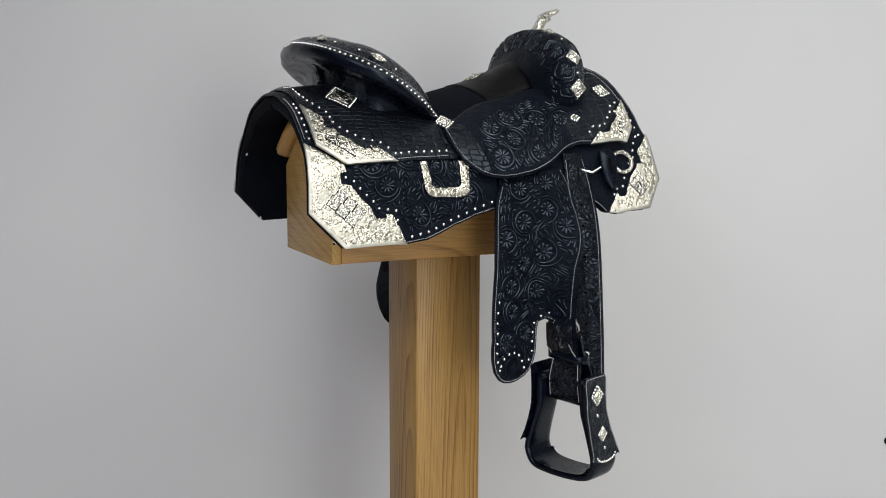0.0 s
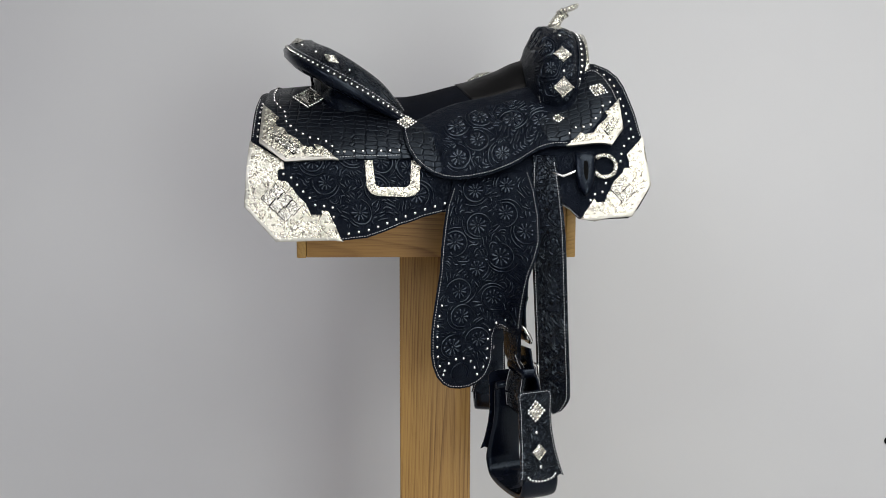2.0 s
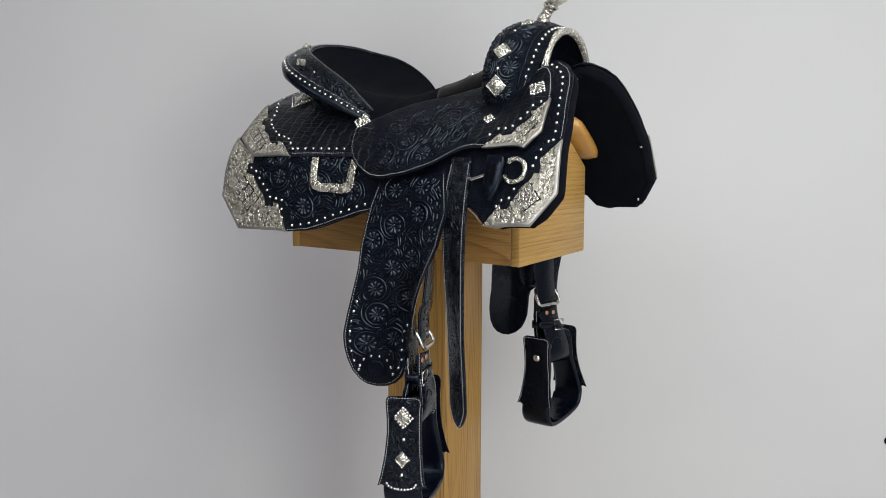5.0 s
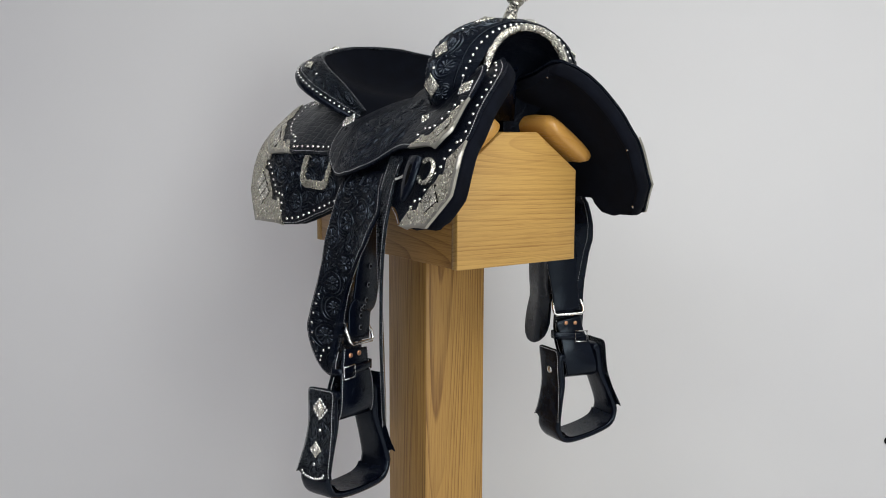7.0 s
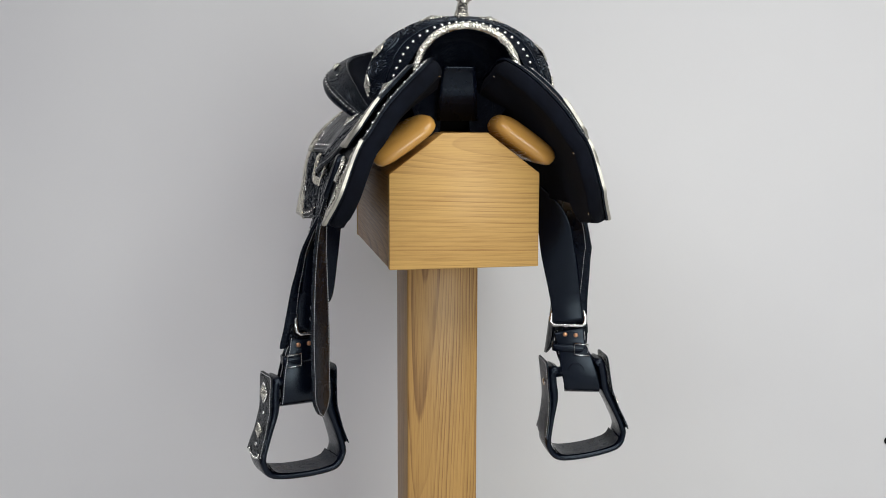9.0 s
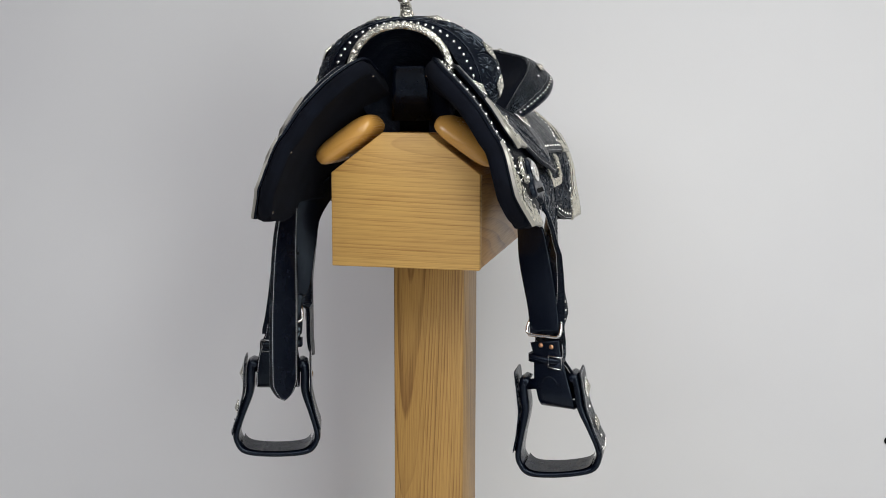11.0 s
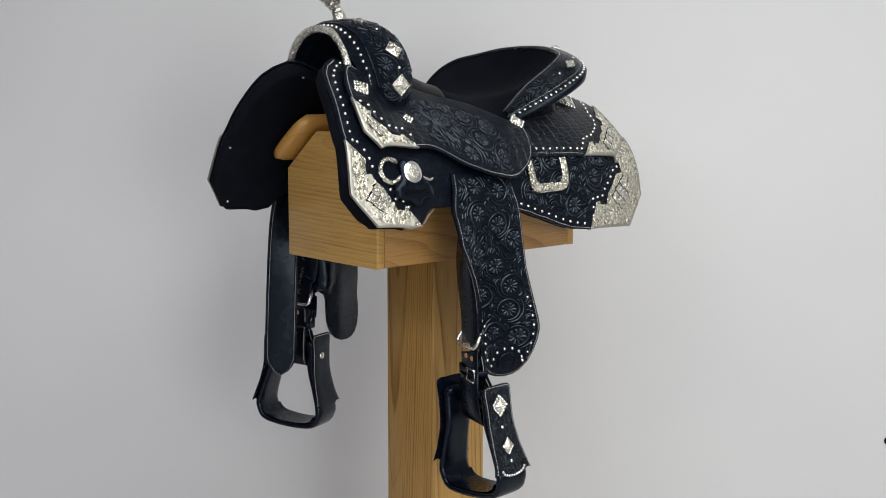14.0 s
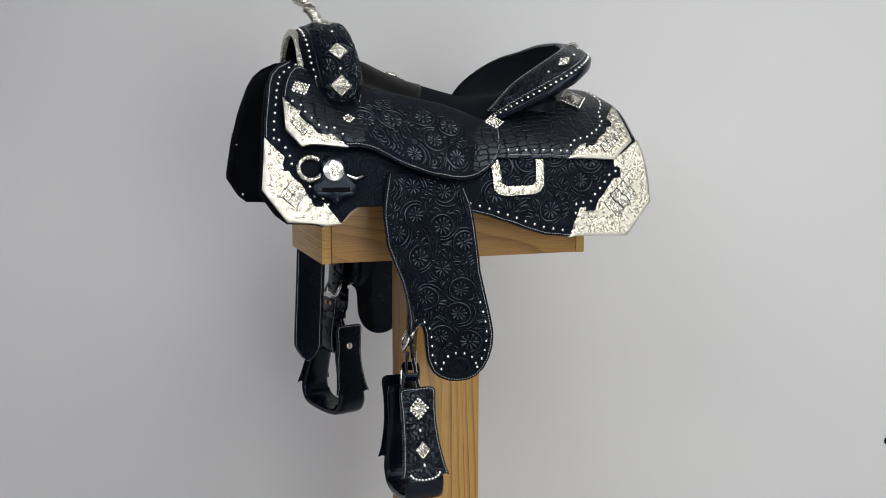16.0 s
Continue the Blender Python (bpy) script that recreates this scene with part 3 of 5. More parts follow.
REAR_JOCKEY_PLATE = [(-.340, -.009), (-.338, -.075), (-.288, -.106), (-.190, -.104), (-.223, -.081), (-.236, -.079), (-.231, -.087), (-.251, -.083), (-.262, -.076), (-.270, -.068), (-.287, -.061), (-.295, -.051), (-.308, -.048), (-.313, -.040), (-.306, -.033), (-.313, -.027)]
SEAT_JOCKEY = [(-.068, -.046), (-.066, -.066), (-.058, -.090), (-.045, -.108), (-.029, -.121), (-.01, -.132), (.012, -.1395), (.035, -.1425), (.058, -.142), (.085, -.138), (.110, -.131), (.133, -.122), (.153, -.112), (.172, -.100), (.191, -.090), (.207, -.085), (.224, -.082), (.248, -.082), (.332, -.078), (.357, -.052), (.355, .002), (.350, .022), (.343, .038), (.334, .052), (.322, .062),
               (.308, .064), (.292, .056), (.27, .03), (.24, .02), (.20, .03), (.15, .018), (.10, .005), (.07, .0), (.036, -.007), (.002, -.019), (-.031, -.035), (-.052, -.043)]
SEAT_JOCKEY_PLATE = [(.248, -.082), (.332, -.078), (.357, -.052), (.355, .002), (.333, -.017), (.325, -.019), (.331, -.027), (.323, -.036), (.310, -.046), (.300, -.060), (.283, -.063), (.275, -.060)]
FENDER = [(.030, -.12), (.026, -.152), (.016, -.18), (.009, -.222), (.004, -.265), (.001, -.309), (-.006, -.352), (-.013, -.397), (-.0165, -.43), (-.0165, -.464), (-.013, -.488), (-.005, -.512), (.008, -.529), (.022, -.5375), (.040, -.5405), (.059, -.539), (.077, -.531), (.091, -.518), (.099, -.502), (.104, -.486), (.106, -.46), (.107, -.438), (.111, -.424), (.119, -.416),
          (.126, -.420), (.128, -.433), (.128, -.475), (.149, -.475), (.1515, -.41), (.154, -.38), (.160, -.345), (.168, -.312), (.181, -.28), (.190, -.25), (.191, -.2), (.184, -.155), (.173, -.12)]


def scrollwork(parent, surf, outline, h, seed, gap=0.0085, keep=()):
    """Raised curling leaves chased on a silver plate, joined."""
    rnd = random.Random(seed)
    lo, hi = np.min(outline, 0), np.max(outline, 0)
    poly = [tuple(q) for q in inset(dense(outline, 0.012), 0.0045)]
    spots, vs, fs = [], [], []
    for _ in range(4000):
        q = (rnd.uniform(lo[0], hi[0]), rnd.uniform(lo[1], hi[1]))
        if not inside(q, poly) or any(inside(q, k) for k in keep):
            continue
        if all((q[0] - a) ** 2 + (q[1] - c) ** 2 > gap * gap for a, c in spots):
            spots.append(q)
    for q in spots:
        a0, turn, big = rnd.uniform(0, 6.28), rnd.choice((-1, 1)), rnd.uniform(0.0030, 0.0055)
        wind = rnd.uniform(2.6, 7.0)
        line = []
        for k in range(11):
            f = k / 10
            r = big * (1.15 - 0.95 * f)
            a = a0 + turn * f * wind
            line.append((q[0] + r * math.cos(a), q[1] + r * math.sin(a)))
        pts = [surf(u, v, h) for u, v in line]
        up = (surf(q[0], q[1], h + 0.01) - surf(q[0], q[1], h)).normalized()
        base = len(vs)
        for k, p in enumerate(pts):
            t = (pts[min(k + 1, 10)] - pts[max(k - 1, 0)]).normalized()
            side = t.cross(up).normalized()
            w = 0.0014 * (0.45 + math.sin(math.pi * min(1.0, 0.15 + k / 11)))
            vs += [p - side * w, p - side * w * 0.45 + up * 0.0007, p + side * w * 0.45 + up * 0.0007, p + side * w]
        for k in range(10):
            for m in range(3):
                fs.append((base + 4 * k + m, base + 4 * k + m + 1, base + 4 * k + m + 5, base + 4 * k + m + 4))
    return part("scrollwork", raw(vs, fs), BRIGHT_SCROLL, parent, "raised bright silver scrollwork", "stuff")


def tooling(parent, surf, outline, h, seed, cell=0.052, keep=(), high=0.0032, name="carving"):
    """Carved relief raised on leather: five-petalled flowers in stem rings, and leaves that flow round them."""
    rnd = random.Random(seed)
    poly = [tuple(q) for q in outline]
    lo, hi = np.min(poly, 0), np.max(poly, 0)

    def free(q):
        return inside(q, poly) and not any(inside(q, k) for k in keep)
    vs, fs = [], []

    def rows_of(grid):
        base, w = len(vs), len(grid[0])
        for r in grid:
            vs.extend(r)
        for i in range(len(grid) - 1):
            for j in range(w - 1):
                fs.append((base + i * w + j, base + i * w + j + 1, base + (i + 1) * w + j + 1, base + (i + 1) * w + j))

    def stroke(line, half, top):
        n = len(line)
        grid = []
        for i, q in enumerate(line):
            a, b = line[max(i - 1, 0)], line[min(i + 1, n - 1)]
            t = np.array([b[0] - a[0], b[1] - a[1]])
            t = t / (np.linalg.norm(t) or 1)
            f = i / (n - 1)
            w = half * (0.25 + 0.75 * math.sin(math.pi * min(1.0, 0.12 + 0.86 * f)) ** 0.8)
            sx, sy = -t[1] * w, t[0] * w
            grid.append([surf(q[0] + sx * k, q[1] + sy * k, h + top * m) for k, m in ((-1, -0.1), (-0.55, 0.95), (0.15, 0.75), (0.6, 0.45), (1, -0.1))])
        rows_of(grid)
    flowers = []
    for _ in range(2600):
        q = (rnd.uniform(lo[0], hi[0]), rnd.uniform(lo[1], hi[1]))
        if free(q) and all((q[0] - a[0]) ** 2 + (q[1] - a[1]) ** 2 > (cell * 0.94) ** 2 for a in flowers):
            if sum(free((q[0] + cell * 0.36 * math.cos(k), q[1] + cell * 0.36 * math.sin(k))) for k in np.linspace(0, 6.28, 9)[:-1]) >= 7:
                flowers.append((q[0], q[1], rnd.choice((-1, 1)), rnd.uniform(0, 6.28), rnd.uniform(0.88, 1.1)))
    used = {}

    def mark(q):
        used.setdefault((int(q[0] / 0.004), int(q[1] / 0.004)), []).append(q)

    def crowded(q, gap, own=()):
        i, j = int(q[0] / 0.004), int(q[1] / 0.004)
        for a in (i - 1, i, i + 1):
            for b in (j - 1, j, j + 1):
                for p in used.get((a, b), ()):
                    if p not in own and (p[0] - q[0]) ** 2 + (p[1] - q[1]) ** 2 < gap * gap:
                        return True
        return False
    for x, y, turn, a0, big in flowers:
        r0, r1 = 0.0040 * big, cell * 0.335 * big
        for p in range(10):
            grid = []
            for k in np.linspace(-0.5, 0.5, 7):
                a = a0 + (p + k * 0.88) * 2 * math.pi / 10
                tip = r1 * (1.0 if p % 2 else 0.94) * (1.0 - 0.9 * abs(k) ** 3)
                crown = 1.0 - 4.0 * k * k
                grid.append([surf(x + math.cos(a) * r, y + math.sin(a) * r, h + high * (m * crown - 0.05)) for r, m in ((r0, 0.15), (r0 * 0.7 + tip * 0.3, 0.5), (r0 * 0.35 + tip * 0.65, 1.0), (r0 * 0.12 + tip * 0.88, 1.15), (tip, 0.0))])
            rows_of(grid)
        rows_of([[surf(x + r * math.cos(a), y + r * math.sin(a), h + high * m) for a in np.linspace(0, 2 * math.pi, 9)] for r, m in ((0.0037 * big, 0.0), (0.0028 * big, 1.1), (0.0003, 1.35))])
        for rr, span, half in ((cell * 0.40, rnd.uniform(3.6, 5.2), 0.0024), (cell * 0.50, rnd.uniform(1.6, 2.6), 0.0020)):
            line = []
            for k in range(27):
                a = a0 + turn * span * k / 26
                q = (x + rr * (1 + 0.26 * (k / 26) ** 2) * math.cos(a), y + rr * (1 + 0.26 * (k / 26) ** 2) * math.sin(a))
                if free(q) and not crowded(q, 0.0026):
                    line.append(q)
                elif len(line) > 4:
                    break
                else:
                    line = []
            if len(line) > 4:
                stroke(line, half, high)
                for q in line:
                    mark(q)

    def flow(q):
        c = min(flowers, key=lambda f: (f[0] - q[0]) ** 2 + (f[1] - q[1]) ** 2)
        dx, dy = q[0] - c[0], q[1] - c[1]
        r = math.hypot(dx, dy) or 1e-6
        k = 2.4 * math.sin(3 * math.atan2(dy, dx) + c[3]) + 0.6
        return (-dy / r * c[2] + dx / r * k, dx / r * c[2] + dy / r * k), r
    if flowers:
        for _ in range(12000):
            q = (rnd.uniform(lo[0], hi[0]), rnd.uniform(lo[1], hi[1]))
            if not free(q) or crowded(q, 0.0043) or flow(q)[1] < cell * 0.43:
                continue
            line, bend = [q], rnd.choice((-1, 1)) * rnd.uniform(0.05, 0.22)
            a = None
            for k in range(rnd.randint(6, 11)):
                (dx, dy), r = flow(line[-1])
                b = math.atan2(dy, dx)
                a = b if a is None else a + max(-0.45, min(0.45, (b - a + math.pi) % (2 * math.pi) - math.pi)) + bend
                p = (line[-1][0] + 0.0025 * math.cos(a), line[-1][1] + 0.0025 * math.sin(a))
                if not free(p) or r < cell * 0.42 or crowded(p, 0.0035):
                    break
                line.append(p)
            if len(line) >= 4:
                stroke(line, rnd.uniform(0.0017, 0.0026), high * rnd.uniform(0.7, 1.1))
                for p in line:
                    mark(p)
    return part(name, raw(vs, fs), CARVED, parent, "carved flowers and curling leaves", "stuff")


def tiles(rows):
    out = []
    for (x, z, w, hh, a) in rows:
        c, s = math.cos(radians(a)), math.sin(radians(a))
        out.append([(x + dx * c - dz * s, z + dx * s + dz * c) for dx, dz in ((-w / 2, -hh / 2), (w / 2, -hh / 2), (w / 2, hh / 2), (-w / 2, hh / 2))])
    return out


def bars_on(parent, surf, rows, h, name="engraved_panel"):
    """Fine raised tiles engraved on a silver plate, as (x, z) centres with size and turn."""
    for (x, z, w, hh, a) in rows:
        c, s = math.cos(radians(a)), math.sin(radians(a))
        quad = [(x + dx * c - dz * s, z + dx * s + dz * c) for dx, dz in ((-w / 2, -hh / 2), (w / 2, -hh / 2), (w / 2, hh / 2), (-w / 2, hh / 2))]
        rim = [(x + (u - x) * 1.10, z + (v - z) * 1.10) for u, v in quad]
        part("tile_groove", sheet(xs(rim), surf, h, 0.0010, 0.02, 0.3), DARK, parent, "dark groove round a silver tile")
        part(name, sheet(xs(quad), surf, h, 0.0022, 0.02, 0.3), ENGRAVED_FINE, parent, "raised square silver tile")


def build_side(saddle, side):
    surf = body(side)
    # skirt
    outline = xs(SKIRT)
    skirt = part("skirt", sheet(outline, surf, 0.0, 0.006, 0.013, 0.35), GROUND, saddle, "tooled black leather skirt with silver corners")
    part("lining", sheet([tuple(q) for q in inset(dense(outline, 0.03), 0.002)], surf, -0.028, 0.0275, 0.011, 0.2, 0.4), SUEDE, skirt, "black suede lining under the skirt")
    for q in ((.302, .068), *xs([(.391, -.068), (.373, -.180), (-.350, -.085), (-.312, -.236)])):
        p = surf(q[0], q[1], -0.0285)
        part("screw", beads([(p, surf(q[0], q[1], -0.05) - p)], 0.0032, 0.4), STEEL, skirt, "small nickel screw head")
    nose = even([tuple(q) for q in xs(SKIRT[17:27])], 0.009)
    ctr = np.array(xs([(.33, -.08)])[0])
    rows = []
    for i, q in enumerate(nose):
        t = nose[min(i + 1, len(nose) - 1)] - nose[max(i - 1, 0)]
        out = np.array([-t[1], t[0]]) / (np.linalg.norm(t) or 1)
        if np.dot(out, q - ctr) < 0:
            out = -out
        fat = float(np.interp(min(i, len(nose) - 1 - i), [0, 3], [0.3, 1]))
        rows.append([surf(q[0] + out[0] * e, max(0.0, q[1] + out[1] * e), -0.0150 + 0.0148 * fat * math.sin(k))
                     for k in np.linspace(0, 2 * math.pi, 12, endpoint=False) for e in (0.0095 * fat * math.cos(k) - 0.0055,)])
    part("front_roll", loft(rows, closed_v=True, caps=True), SUEDE, skirt, "rolled black suede front edge")
    plate = xs(SKIRT_REAR_PLATE)
    p1 = part("corner_plate", sheet(plate, surf, 0.0062, 0.0028, 0.012, 0.3), ENGRAVED, skirt, "stepped engraved silver rear corner plate")
    part("plate_edge", sheet([tuple(q) for q in inset(xs(SKIRT_REAR_PLATE[:4] + [(-.19, -.243), (-.302, -.2435), (-.358, -.185), (-.351, -.075)]), -0.0012)], surf, 0.003, 0.0066, 0.012, 0.2), RIM, skirt, "bright silver plate rim")
    rows = [(-.319 + .0215 * i * .72 + .0215 * j * .68, -.170 - .0215 * i * .70 + .0215 * j * .55, .0195, .0195, -44 + 4) for i in range(3) for j in range(2)]
    scrollwork(p1, surf, plate, 0.0089, 11, keep=[xs(q) for q in tiles(rows)])
    bars_on(p1, surf, rows, 0.009)
    plate = xs(SKIRT_FRONT_PLATE)
    p2 = part("corner_plate", sheet(plate, surf, 0.0062, 0.0028, 0.012, 0.3), ENGRAVED, skirt, "stepped engraved silver front corner plate")
    part("plate_edge", sheet([tuple(q) for q in inset(xs(SKIRT_FRONT_PLATE[:5] + [(.389, -.068), (.399, -.147), (.362, -.199), (.300, -.207)]), -0.0012)], surf, 0.003, 0.0066, 0.012, 0.2), RIM, skirt, "bright silver plate rim")
    rows = [(.352 + .0175 * i * .75 + .0175 * j * -.66, -.163 + .0175 * i * .66 + .0175 * j * .75 - .008, .0165, .0165, 41) for i in range(2) for j in range(2)]
    scrollwork(p2, surf, plate, 0.0089, 12, keep=[xs(q) for q in tiles(rows)])
    bars_on(p2, surf, rows, 0.009)
    bottom = xs([(-.18, -.2455), (-.136, -.241), (-.105, -.231), (-.072, -.218), (-.03, -.204), (.02, -.192)])
    seam(skirt, surf, bottom, 0.006)
    studs(skirt, surf, xs([(-.17, -.236), (-.136, -.231), (-.105, -.221), (-.072, -.208), (-.03, -.194), (.012, -.182)]), 0.006, 0.019)
    studs(skirt, surf, xs([(-.196, -.222), (-.2, -.186), (-.232, -.184), (-.242, -.17), (-.262, -.151), (-.281, -.128), (-.292, -.126)]), 0.006, 0.017)
    studs(skirt, surf, xs([(-.345, -.06), (-.345, -.02), (-.345, .0)]), 0.006, 0.018)
    seam(skirt, surf, xs([(-.3535, -.06), (-.3535, -.02), (-.3535, .01)]), 0.006)
    front = [(.392, -.055), (.386, -.02), (.378, .011), (.371, .037), (.362, .056), (.347, .070), (.325, .080)]
    seam(skirt, surf, xs(front), 0.006)
    studs(skirt, surf, xs([(x - 0.013, z - 0.004) for x, z in front]), 0.006, 0.018)
    studs(skirt, surf, xs([(.287, -.194), (.292, -.166), (.312, -.165), (.318, -.15), (.332, -.122), (.345, -.107), (.356, -.1), (.352, -.085), (.37, -.062)]), 0.006, 0.017)
    seam(skirt, surf, xs([(.235, -.184), (.25, -.193), (.264, -.206)]), 0.006)

    field = [(-.31, -.088), (-.07, -.088), (-.01, -.12), (-.005, -.176), (-.03, -.186), (-.072, -.200), (-.105, -.213), (-.136, -.223), (-.17, -.228), (-.30, -.228)]
    tooling(skirt, surf, dense(xs(field), 0.02), 0.0058, 21, keep=[inset(dense(xs(SKIRT_REAR_PLATE), 0.012), -0.016)])

    # rear jockey
    outline = xs(REAR_JOCKEY)
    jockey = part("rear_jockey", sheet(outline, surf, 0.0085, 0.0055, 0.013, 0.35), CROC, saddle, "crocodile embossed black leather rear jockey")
    p3 = part("jockey_plate", sheet(xs(REAR_JOCKEY_PLATE), surf, 0.0142, 0.0026, 0.012, 0.3), ENGRAVED, jockey, "stepped engraved silver plate on the rear jockey")
    part("plate_edge", sheet([tuple(q) for q in inset(xs(REAR_JOCKEY_PLATE[:4] + [(-.2, -.099), (-.287, -.100), (-.333, -.072), (-.334, -.014)]), -0.0012)], surf, 0.011, 0.0064, 0.012, 0.2), RIM, jockey, "bright silver plate rim")
    rows = [(-.308 + .019 * i * .85, -.066 - .019 * i * .5, .0175, .014, -30) for i in range(3)]
    scrollwork(p3, surf, xs(REAR_JOCKEY_PLATE), 0.0167, 13, keep=[xs(q) for q in tiles(rows)])
    bars_on(p3, surf, rows, 0.0168)
    seam(jockey, surf, xs([(-.185, -.1), (-.12, -.098), (-.075, -.097)]), 0.014)
    studs(jockey, surf, xs([(-.178, -.091), (-.12, -.0895), (-.075, -.089)]), 0.014, 0.0185)
    studs(jockey, surf, xs([(-.19, -.0915), (-.216, -.071), (-.243, -.067), (-.258, -.06), (-.279, -.05), (-.289, -.04), (-.297, -.034), (-.292, -.024), (-.305, -.014), (-.32, -.002), (-.326, .012), (-.326, None, .09), (-.325, None, .04), (-.325, None, .004)]), 0.014, 0.0165)
    m = surf(-.252, 0.124, 0.0185)
    concho("jockey_concho", jockey, m, surf(-.252, 0.124, 0.03) - m, (0.25, side * 0.5, 1), 0.068, 0.05, True, "large beaded silver diamond concho")

    # seat jockey
    flat = surf

    def surf(x, s, h):
        """The jockey's skirt stands off the leathers that hang under it."""
        z = profile(x, s)[1]
        out = 0.020 * float(np.interp(x, [-.01, .07, .12, .19], [0, 1, 1, 0])) * float(np.interp(z, [-.145, -.06], [1, 0]))
        return flat(x, s, h) + Vector((0, side * out, out * 0.35))
    outline = xs(SEAT_JOCKEY)
    sj = part("seat_jockey", sheet(outline, surf, 0.0155, 0.006, 0.012, 0.35), GROUND, saddle, "tooled black leather seat jockey")
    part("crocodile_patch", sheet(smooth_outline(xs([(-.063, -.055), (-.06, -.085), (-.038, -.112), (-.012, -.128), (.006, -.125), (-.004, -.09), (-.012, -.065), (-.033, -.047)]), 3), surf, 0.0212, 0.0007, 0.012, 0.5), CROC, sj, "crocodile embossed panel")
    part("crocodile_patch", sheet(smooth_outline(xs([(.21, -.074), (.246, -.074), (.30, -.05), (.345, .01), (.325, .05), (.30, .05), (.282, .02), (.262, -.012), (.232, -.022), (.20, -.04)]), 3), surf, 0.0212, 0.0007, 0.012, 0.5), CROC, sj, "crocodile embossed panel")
    p4 = part("jockey_plate", sheet(xs(SEAT_JOCKEY_PLATE), surf, 0.0222, 0.0026, 0.01, 0.3), ENGRAVED, sj, "stepped engraved silver plate on the front jockey")
    part("plate_edge", sheet([tuple(q) for q in inset(xs(SEAT_JOCKEY_PLATE[:4] + [(.349, -.006), (.351, -.051), (.329, -.073), (.256, -.077)]), -0.0012)], surf, 0.0185, 0.0068, 0.012, 0.2), RIM, sj, "bright silver plate rim")
    rows = [(.330 + .012 * i * .66, -.053 + .014 * i * .75, .011, .019, 135) for i in range(2)]
    scrollwork(p4, surf, xs(SEAT_JOCKEY_PLATE), 0.0247, 14, keep=[xs(q) for q in tiles(rows)])
    bars_on(p4, surf, rows, 0.0248)
    edge = [(x, z) for x, z in [(-.064, -.05), (-.062, -.062), (-.0545, -.087), (-.042, -.104), (-.027, -.117), (-.008, -.1275), (.012, -.135), (.035, -.138), (.058, -.1375), (.085, -.1335), (.110, -.1265), (.133, -.1175), (.153, -.1075), (.172, -.0955), (.191, -.0855), (.207, -.0805), (.224, -.0775), (.246, -.0775)]]
    seam(sj, surf, xs(edge), 0.0215)
    seam(sj, surf, xs([(.351, .004), (.346, .02), (.339, .035), (.331, .047), (.320, .057), (.308, .059), (.294, .051), (.278, .03), (.262, .005), (.24, -.008), (.215, -.004), (.198, .012)]), 0.0215)
    studs(sj, surf, xs([(.253, -.062), (.268, -.05), (.292, -.049), (.302, -.036), (.316, -.025), (.32, -.01), (.338, -.002)]), 0.0215, 0.0165)
    for x, z, w, rim in ((.235, -.035, .017, True), (.318, .021, .030, True), (-.061, -.044, .030, True)):
        s = s_of(x, z)
        p = surf(x, s, 0.0215)
        concho("concho", sj, p, surf(x, s, 0.04) - p, (0, 0, 1) if w < .02 or x < 0 else (0.3, 0, 1), w, w * 0.92, rim, "small beaded silver concho")

    field = [(.006, -.07), (.016, -.127), (.035, -.1305), (.085, -.1265), (.133, -.1105), (.172, -.0845), (.20, -.068), (.214, -.045), (.222, -.028), (.205, -.006), (.15, .0), (.10, -.012), (.05, -.030), (.012, -.045)]
    tooling(sj, surf, dense(xs(field), 0.02), 0.0213, 22, high=0.0014)
    surf = flat
    # fender and straps
    base = 0.260 if side < 0 else 0.243
    shift = 0.0 if side < 0 else -0.005

    def hang(x, z, h):
        top = float(np.interp(z, [-0.56, -0.40, -0.26, -0.20, -0.15, -0.10], [0.0, 0.0, 0.0, -0.008, -0.018, -0.045] if side < 0 else [0.0, 0.0, 0.005, 0.010, 0.002, -0.027]))
        bow = (0.062 - x) * (0.5 if x < 0.062 else 0.15) * float(np.interp(z, [-0.56, -0.44, -0.20], [0.55, 1.0, 0.0]))
        edge = float(np.interp(z, [-0.47, -0.41, -0.345, -0.28, -0.23, -0.19], [0.060, 0.057, 0.052, 0.043, 0.022, 0.0]))
        xf = float(np.interp(z, [-0.47, -0.41, -0.38, -0.345, -0.312, -0.28, -0.25], [0.149, 0.1515, 0.154, 0.160, 0.168, 0.181, 0.190]))
        x0 = float(np.interp(z, [-0.43, -0.40, -0.20], [0.121, 0.085, 0.06]))
        u = min(1.2, max(0.0, (x - x0) / (xf - x0)))
        if side < 0:
            edge += float(np.interp(z, [-0.47, -0.44, -0.40, -0.36, -0.32, -0.28], [0.029, 0.025, 0.018, 0.012, 0.005, 0.0]))
        turn = edge * u ** 1.6 - 0.016 * math.sin(math.pi * min(u, 1.0)) * edge / 0.05 * (1.0 if z > -0.41 else 0.0)
        lift = float(np.interp(z, [-0.54, -0.30], [0.013, 0.0])) if side > 0 else float(np.interp(z, [-0.54, -0.30], [0.004, 0.0]))
        tuck = 0.013 * float(np.interp(z, [-0.54, -0.42], [1, 0])) * float(np.interp(x, [0.08, 0.12], [1, 0])) if side > 0 else 0.0
        return Vector((x + shift * float(np.interp(z, [-0.5, -0.2], [1, 0])), YC + side * (base + top + bow + turn + h - tuck), z + lift))

    fender = part("fender", sheet(FENDER, hang, 0.0, 0.0055, 0.009, 0.35), GROUND, saddle, "tooled black leather fender with studded rounded tongue")
